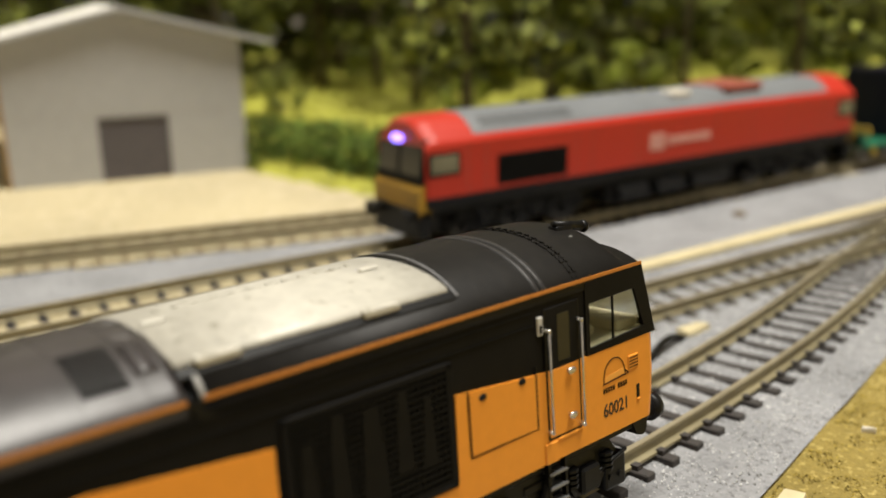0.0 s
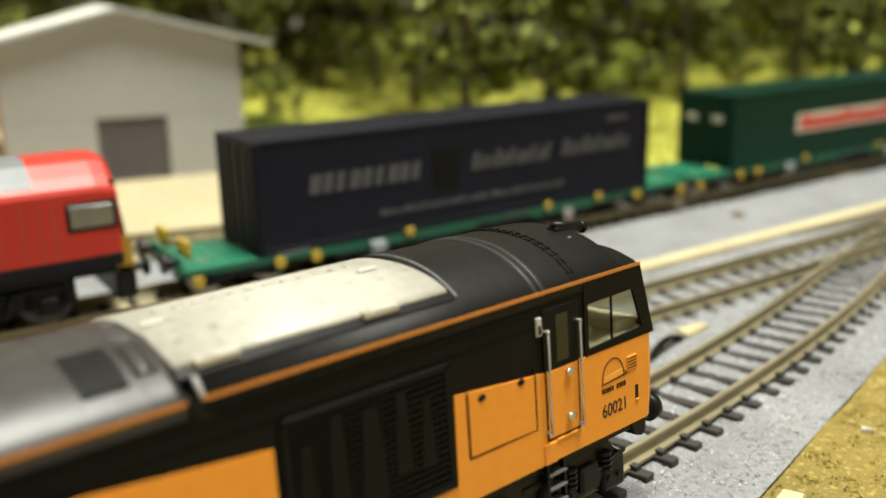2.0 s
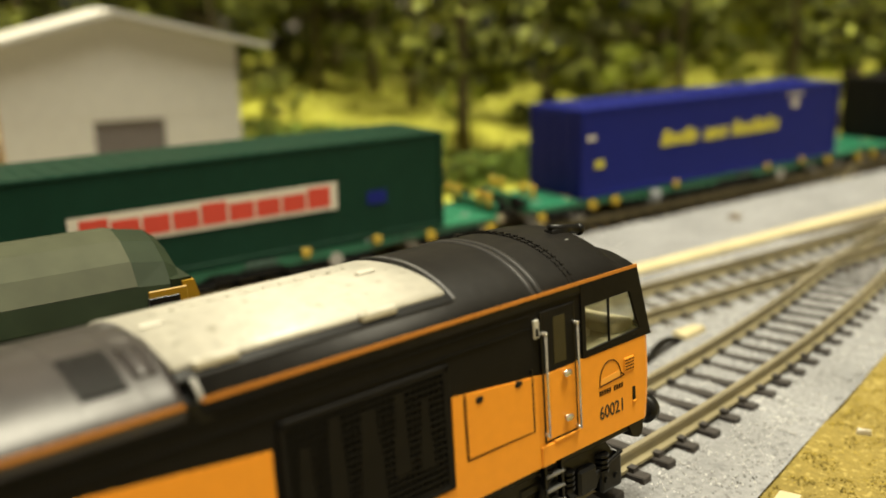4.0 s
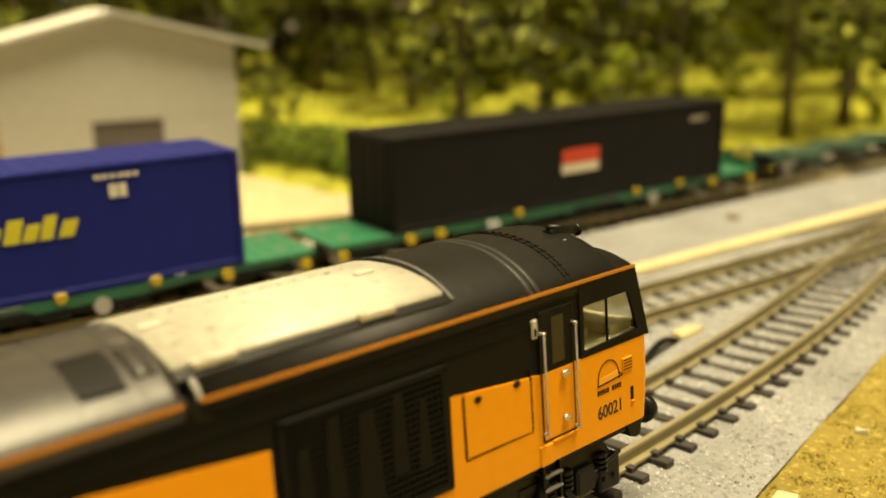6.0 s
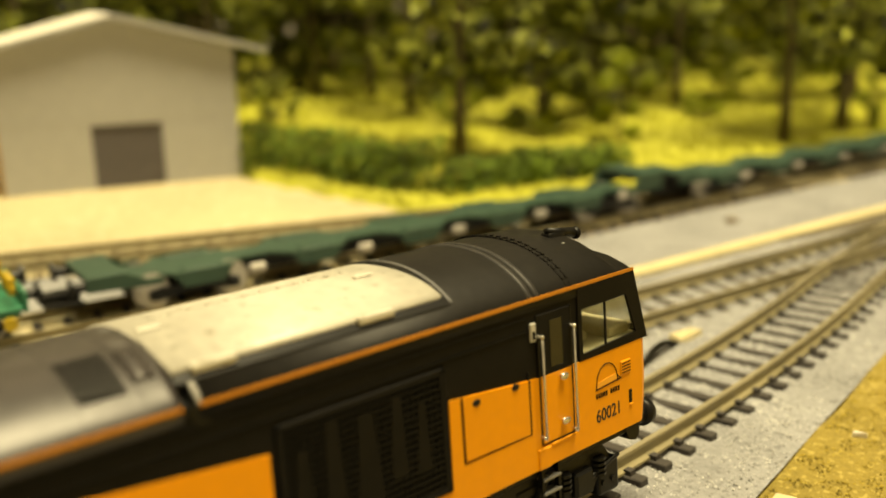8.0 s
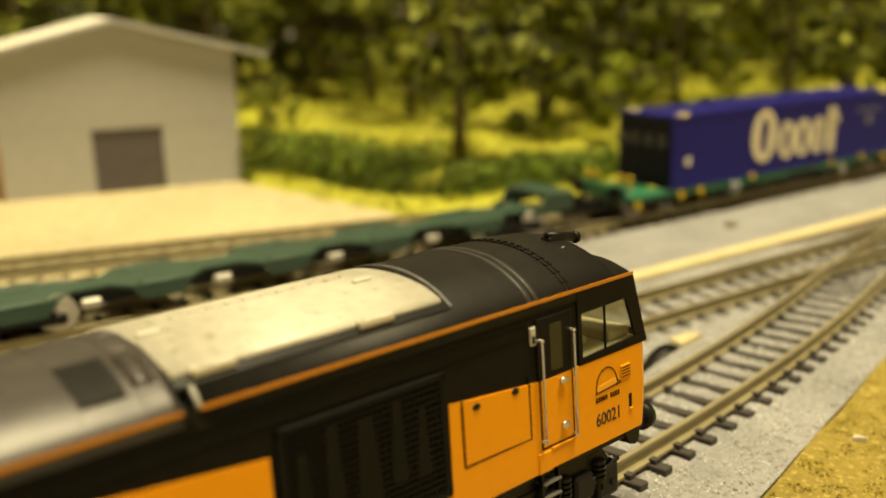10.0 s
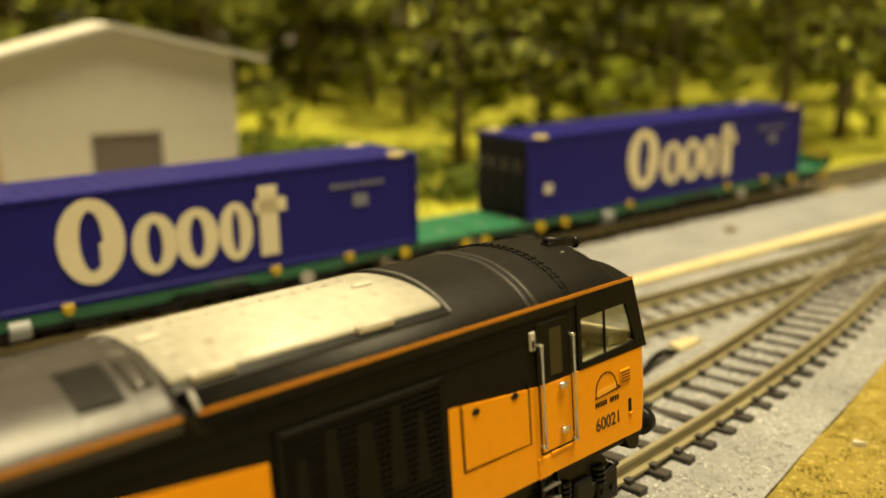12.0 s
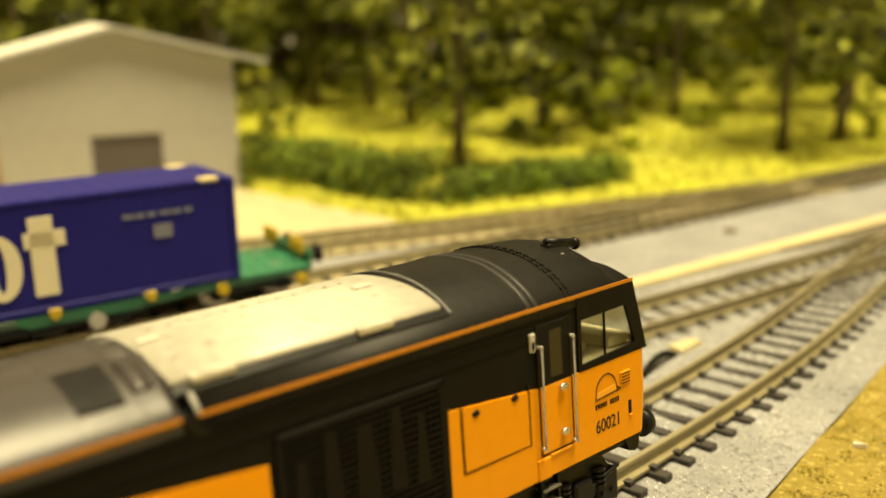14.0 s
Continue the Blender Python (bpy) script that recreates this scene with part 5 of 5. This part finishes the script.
# ---- trees, hedge and undergrowth ----
def leaf_cloud(n, spread, size, seed, flat=0.8):
    """Many small bent leaves in a loose uneven cloud made of clumps."""
    rng = np.random.default_rng(seed)
    clumps = []
    for _ in range(spread["clumps"]):
        z = rng.uniform(spread["z0"], spread["z1"])
        k = (z - spread["z0"]) / (spread["z1"] - spread["z0"])
        r = spread["r"] * (0.55 + 0.75 * math.sin(math.pi * min(1, 0.15 + 0.85 * k)) ** 0.8) * rng.uniform(0.35, 1.0)
        a = rng.uniform(0, 2 * math.pi)
        clumps.append((r * math.cos(a), r * math.sin(a), z, rng.uniform(0.16, 0.34) * spread["r"]))
    vs, fs = [], []
    for i in range(n):
        cx, cy, cz, cr = clumps[rng.integers(len(clumps))]
        d = rng.normal(size=3)
        d *= cr * rng.uniform(0.5, 1.05) / (np.linalg.norm(d) + 1e-6)
        p = np.array([cx, cy, cz]) + d * [1, 1, flat]
        u = rng.normal(size=3)
        u /= np.linalg.norm(u)
        v = np.cross(u, rng.normal(size=3))
        v /= np.linalg.norm(v) + 1e-6
        s = size * rng.uniform(0.6, 1.3)
        k = len(vs)
        nrm = np.cross(u, v)
        vs += [tuple(p - u * s), tuple(p + v * s * 0.55 + nrm * s * 0.2), tuple(p + u * s), tuple(p - v * s * 0.55 + nrm * s * 0.2)]
        fs += [(k, k + 1, k + 2), (k, k + 2, k + 3)]
    return vs, fs


def tree(height, bole, radius, seed, leaf, leaves, size, label, lean=0.0):
    rng = random.Random(seed)
    t = thing("tree", label, "tree", group="trees of the wood")
    bm = bmesh.new()
    n, r0 = 7, height * 0.014 + 0.45
    rings = []
    for i in range(n + 1):
        k = i / n
        x, y = lean * k * k * height * 0.2 + rng.uniform(-0.6, 0.6) * k, rng.uniform(-0.6, 0.6) * k
        r = r0 * (1 - 0.8 * k) * (1.5 if i == 0 else 1)
        rings.append([(x + r * math.cos(a) * rng.uniform(0.85, 1.15), y + r * math.sin(a), k * height * 0.92 - (2.5 if i == 0 else 0)) for a in [2 * math.pi * j / 8 for j in range(8)]])
    loft(bm, rings)
    for i in range(9):
        a, z = rng.uniform(0, 6.28), bole + rng.uniform(-0.1, 0.8) * (height - bole)
        q = rng.uniform(0.45, 0.9) * radius
        rod(bm, (0, 0, z), (q * math.cos(a), q * math.sin(a), z + q * rng.uniform(0.2, 0.8)), r0 * 0.35, r0 * 0.08, 5)
    part("trunk", bm, BARK, t, "brown tapered trunk", True)
    vs, fs = leaf_cloud(leaves, dict(clumps=26, z0=bole, z1=height, r=radius), size, seed)
    made("crown", vs, fs, leaf, t)
    return t


KINDS = [tree(110, 24, 26, 11, LEAF, 2600, 2.6, "tall dark woodland tree with a bare lower trunk"),
         tree(100, 34, 22, 12, LEAF, 2400, 2.6, "tall shaded woodland tree with a slim trunk", 0.3),
         tree(95, 14, 24, 13, LEAF, 2600, 2.4, "full woodland tree with low branches"),
         tree(60, 9, 16, 14, LEAF_LIGHT, 1500, 2.0, "young fresh green tree with low leaves", -0.2),
         tree(105, 20, 30, 15, LEAF_DARK, 2800, 2.8, "broad dark tree with hanging branches")]
KINDS.append(tree(85, 3, 20, 16, LEAF_DARK, 3000, 2.8, "dense dark thicket tree with leaves to the ground"))
KINDS.append(tree(75, 3, 19, 17, LEAF, 2800, 2.6, "dense olive thicket tree with leaves to the ground"))
rng = random.Random(5)
spots = [(0, 168, 80), (6, 226, 108), (5, 262, 118), (1, 279, 41), (0, 322, 46), (1, 312, 118), (0, 363, 99), (2, 330, 165), (1, 405, 92), (2, 300, 200), (6, 250, 180), (2, 205, 165)]
for k in range(10):
    spots.append((rng.choice((1, 0, 2)), 150 + k * 38 + rng.uniform(-9, 9), 228 - k * 6 + rng.uniform(-12, 14)))
for k in range(17):
    spots.append((rng.choice((0, 1, 2, 4)), 70 + k * 34 + rng.uniform(-12, 12), 292 - k * 4 + rng.uniform(-14, 14)))
for k in range(22):
    spots.append((rng.choice((4, 1, 2, 4)), 20 + k * 36 + rng.uniform(-12, 12), 352 - k * 2 + rng.uniform(-18, 18)))
for k in range(24):
    spots.append((rng.choice((4, 4, 2)), 0 + k * 42 + rng.uniform(-12, 12), 425 + rng.uniform(-20, 20)))
spots += [(4, 110, 330), (4, 152, 345), (2, 88, 300), (4, 60, 362), (4, 182, 385), (2, 128, 262), (1, 172, 300)]
for k in range(40):
    spots.append((rng.choice((5, 5, 6)), -10 + k * 24 + rng.uniform(-8, 8), 455 + rng.uniform(-18, 18)))
for k in range(26):
    spots.append((rng.choice((6, 5, 6)), 70 + k * 27 + rng.uniform(-9, 9), 322 - k * 2 + rng.uniform(-16, 16)))
used = set()
for k, x, y in spots:
    m = at(x, y, meadow_z(x, y), 0, 0, rng.uniform(0, 360))
    if k in used:
        copy_thing(KINDS[k], m)
    else:
        used.add(k)
        KINDS[k].matrix_basis = m


def bush(x, y, r, h, seed, leaf, label, n=700, size=1.1):
    b = thing("bush", label, "bush", at(x, y, meadow_z(x, y) - 0.5), group="bushes on the bank")
    vs, fs = leaf_cloud(n, dict(clumps=14, z0=r * 0.2, z1=h, r=r * 0.8), size, seed)
    made("foliage", vs, fs, leaf, b)
    bm = bmesh.new()
    for k in range(4):
        a = k * 1.6
        rod(bm, (0, 0, -0.5), (r * 0.4 * math.cos(a), r * 0.4 * math.sin(a), h * 0.6), 0.4, 0.15, 5)
    part("stem", bm, BARK, b)
    return b


bush(235, 78, 14, 29, 31, LEAF_LIGHT, "fresh yellow-green bush on the bank", 2000, 1.3)
bush(331, 40, 6, 25, 37, LEAF_LIGHT, "slim pale green bush beside the trees", 700, 1.3)
bush(205, 130, 9, 14, 32, LEAF_LIGHT, "light green bush under the trees", 700, 1.3)
bush(300, 96, 10, 9, 33, LEAF_LIGHT, "low pale green bush on the bank", 700, 1.2)
bush(345, 120, 12, 24, 34, LEAF_LIGHT, "fresh leafy bush at the wood's edge", 900, 1.4)
bush(415, 105, 9, 26, 35, LEAF_LIGHT, "tall pale bush beside the trees", 800, 1.4)
for k in range(9):
    bush(228 + k * 33 + rng.uniform(-9, 9), 178 - k * 5 + rng.uniform(-12, 14), 12, rng.uniform(12, 26), 70 + k, (LEAF, LEAF_LIGHT, LEAF)[k % 3], "leafy undergrowth bush among the trunks", 520, 1.6)
bush(150, 175, 10, 16, 36, LEAF, "dark green bush by the shed", 700, 1.4)
for k in range(16):
    bush(120 + k * 29 + rng.uniform(-8, 8), 255 - k * 2 + rng.uniform(-25, 30), 11, rng.uniform(12, 24), 40 + k, (LEAF, LEAF_LIGHT, LEAF_DARK)[k % 3], "leafy undergrowth bush at the wood's edge", 500, 1.7)


def hedge(points, h, r, seed, label):
    hd = thing("hedge", label, "hedge", at(points[0][0], points[0][1], -2.6))
    vs, fs = [], []
    gen = np.random.default_rng(seed)
    ox, oy = points[0]
    bm = bmesh.new()
    for (xa, ya), (xb, yb) in zip(points, points[1:]):
        length = math.hypot(xb - xa, yb - ya)
        steps = max(2, int(length / 3.2))
        for i in range(steps):
            k = i / steps
            cx, cy = xa + (xb - xa) * k - ox + gen.uniform(-1, 1), ya + (yb - ya) * k - oy + gen.uniform(-1, 1)
            hh = h * gen.uniform(0.75, 1.12)
            rod(bm, (cx, cy, -0.5), (cx + gen.uniform(-1, 1), cy, hh * 0.6), 0.5, 0.2, 5)
            for _ in range(260):
                a, z = gen.uniform(0, 6.283), gen.uniform(0.0, 1.0)
                q = r * (1 - 0.45 * z ** 3) * gen.uniform(0.75, 1.12)
                p = np.array([cx + q * math.cos(a), cy + q * math.sin(a), z * hh])
                u, v = gen.normal(size=3), gen.normal(size=3)
                u /= np.linalg.norm(u)
                v = np.cross(u, v)
                v /= np.linalg.norm(v)
                s = gen.uniform(0.6, 1.2)
                n = len(vs)
                vs += [tuple(p - u * s), tuple(p + v * s * 0.6), tuple(p + u * s), tuple(p - v * s * 0.6)]
                fs += [(n, n + 1, n + 2), (n, n + 2, n + 3)]
    made("foliage", vs, fs, HEDGE, hd)
    part("stem", bm, BARK, hd)
    return hd


hedge([(113, 118), (124, 88), (130, 66), (139, 50)], 14.5, 6.8, 21, "clipped dark green hedge beside the sandy yard")
hedge([(143, 48), (165, 47), (188, 44), (203, 43)], 9.5, 5.2, 22, "low ragged green hedge along the line")

# ---- loose ballast, turf and grass tufts ----
def scatter(name, count, place, shape, material, label, seed, category):
    gen = np.random.default_rng(seed)
    vs, fs = [], []
    while count > 0:
        p = place(gen)
        if p is None:
            continue
        count -= 1
        sv, sf = shape(gen)
        n = len(vs)
        vs += [(p[0] + a, p[1] + b, p[2] + c) for a, b, c in sv]
        fs += [tuple(n + i for i in f) for f in sf]
    return tagged(made(name, vs, fs, material), label, category, "", "stuff")


OCTA = [(1, 0, 0), (0, 1, 0), (-1, 0, 0), (0, -1, 0), (0, 0, 1), (0, 0, -1)]
OCTA_F = [(0, 1, 4), (1, 2, 4), (2, 3, 4), (3, 0, 4), (1, 0, 5), (2, 1, 5), (3, 2, 5), (0, 3, 5)]


def pebble(gen):
    s = gen.uniform(0.08, 0.20)
    return [tuple(np.array(v) * s * gen.uniform(0.6, 1.2, 3)) for v in OCTA], OCTA_F


def tuft(gen, h=1.4, w=0.22, blades=4):
    vs, fs = [], []
    for _ in range(blades):
        a, l = gen.uniform(0, 6.283), gen.uniform(0.2, 0.9)
        dx, dy, hh = math.cos(a), math.sin(a), h * gen.uniform(0.5, 1.2)
        n = len(vs)
        vs += [(-dy * w, dx * w, -0.2), (dy * w, -dx * w, -0.2), (dx * l, dy * l, hh)]
        fs.append((n, n + 1, n + 2))
    return vs, fs


def crumb(gen):
    s = gen.uniform(0.07, 0.22)
    return [tuple(np.array(v) * s * gen.uniform(0.5, 1.2, 3)) for v in OCTA], OCTA_F


def on_near_ballast(gen):
    x = gen.uniform(52, 185)
    y = gen.uniform(near_edge(x) + 0.4, -38)
    for f, zz in ((y_near, z_near(x)), (y_middle, 0)):
        if abs(abs(y - f(x)) - 4.95) < 1.1:
            return None
    return x, y, bed_z(x, y) + noise.noise((x * 0.35, y * 0.35, 1.7)) * 0.35 + gen.uniform(-0.08, 0.08)


def on_far_ballast(gen):
    x, y = gen.uniform(100, 330), gen.uniform(-34, -9)
    return x, y, -2.3


def on_turf(gen):
    x = gen.uniform(60, 170)
    y = near_edge(x) - 0.5 - 60 * gen.uniform(0, 1) ** 1.4
    return x, y, turf_z(x, y) - 0.05 + noise.noise((x * 0.35, y * 0.35, 1.7)) * 0.9


def on_meadow(gen):
    x, y = gen.uniform(100, 460), gen.uniform(14, 230)
    if is_yard(x, y) or y < y_siding(x) + 8:
        return None
    return x, y, meadow_z(x, y)


def on_yard(gen):
    x, y = gen.uniform(10, 128), gen.uniform(20, 118)
    if not is_yard(x, y) or abs(abs(y - y_siding(x)) - 4.95) < 1.2:
        return None
    return x, y, -2.75


scatter("loose_ballast", 24000, on_near_ballast, pebble, STONE, "pale grey loose ballast grains", 1, "ballast")
scatter("far_ballast_grains", 2000, on_far_ballast, pebble, STONE, "pale grey loose ballast grains", 2, "ballast")
scatter("turf_crumbs", 22000, on_turf, crumb, TURF_TUFT, "ochre and green turf crumbs", 3, "turf")
scatter("meadow_tufts", 3500, on_meadow, lambda g: tuft(g, 2.0, 0.45), BLADE, "yellow-green grass tufts", 4, "grass")
scatter("yard_grit", 3500, on_yard, pebble, shader("sandy_grit", (0.58, 0.49, 0.31), 0.9, vary=0.4, island=0.6), "sandy grit on the yard", 6, "grit")


# ---- small loose things by the near track ----
def offcut(x, y, z, a, b, c, rz, paint, label):
    bm = bmesh.new()
    loft(bm, [[(-a, -b, 0), (a * 0.8, -b * 1.1, 0), (a, b * 0.7, 0), (-a * 0.7, b, 0)], [(-a * 0.9, -b * 0.8, c), (a * 0.7, -b, c * 1.2), (a * 0.9, b * 0.6, c * 0.8), (-a * 0.6, b * 0.9, c)]])
    t = tagged(part("offcut", bm, paint), label, "offcut")
    t.matrix_basis = at(x, y, z, 0, 0, rz)


offcut(73.2, -102.3, -1.4, 2.4, 1.3, 0.7, 25, CREAM, "pale card offcut lying on the turf")
offcut(94.5, -98.0, -1.6, 0.9, 0.35, 0.5, -50, PALE, "small white chip on the turf")
offcut(110, -101.5, -1.6, 0.4, 0.3, 0.4, 0, PALE, "tiny white chip on the turf")
offcut(104.5, -63.6, -2.7, 3.4, 1.5, 1.5, 10, CREAM, "cream card scrap on the ballast")
bm = bmesh.new()
pts = [Vector((88 + i * 1.55, -69.2 + i * 0.48, -2.4 + 2.4 * math.sin(math.pi * min(1, i / 9)))) for i in range(10)]
loft(bm, [[p + Vector((-0.25 * math.cos(a), 0.5 * math.cos(a), 0.5 * math.sin(a))) for a in [math.pi * j / 4 for j in range(8)]] for p in pts])
tagged(part("cable", bm, BROWNISH, None, "", True), "dark looped wire lying beside the rail", "cable")
bm = bmesh.new()
ball(bm, (172, -20, -2.2), 1.6, 1.2, 1, 0.7, 10)
tagged(part("ballast_lump", bm, BALLAST_BROWN), "brown lump of glued ballast", "lump")


# ---- movement ----
# seconds and how far the train has gone (millimetres, towards -x)
TRAVEL = [(0, 0), (0.5, 50), (1, 99), (1.5, 147), (2, 196), (2.5, 243), (3, 289), (3.2, 307), (5.3, 485), (5.5, 503), (6, 546), (6.5, 588.5), (7, 632),
          (7.3, 658), (8.2, 735), (10.3, 909), (10.5, 926), (11, 964.5), (11.5, 1006.5), (12, 1048.5), (12.5, 1089.5), (13, 1129.5), (13.5, 1167.7), (14, 1206)]


def motions():
    for ob, x in RAKE:
        # the first wagon and its box run a few millimetres ahead as the coupling slack opens
        ahead = 1 if x == 256.2 else 0
        walk(ob, [(t, at(x - d - ahead * float(np.interp(t, (1.9, 2.5, 3.2), (-0.6, 2.4, 5.0))), 0, 0)) for t, d in TRAVEL])
    # wheels of the train turn as it rolls
    turns = [i / 30 for i in range(421)]
    ts, ds = [t for t, d in TRAVEL], [d for t, d in TRAVEL]
    for ob, x in RAKE:
        for w in ob.children_recursive:
            if w.name.startswith("wheelset"):
                r, wx = w.matrix_basis.translation.z / MM, w.matrix_basis.translation.x / MM
                walk(w, [(t, at(wx, 0, r) @ Matrix.Rotation(-float(np.interp(t, ts, ds)) / r, 4, "Y")) for t in turns])
    walk(shunter, [(t, at(122.6 + 170 * (t - 5.3), -51.7, 0)) for t in (0.0, 3.0, 5.3, 5.6, 8.0, 14.0)])


motions()
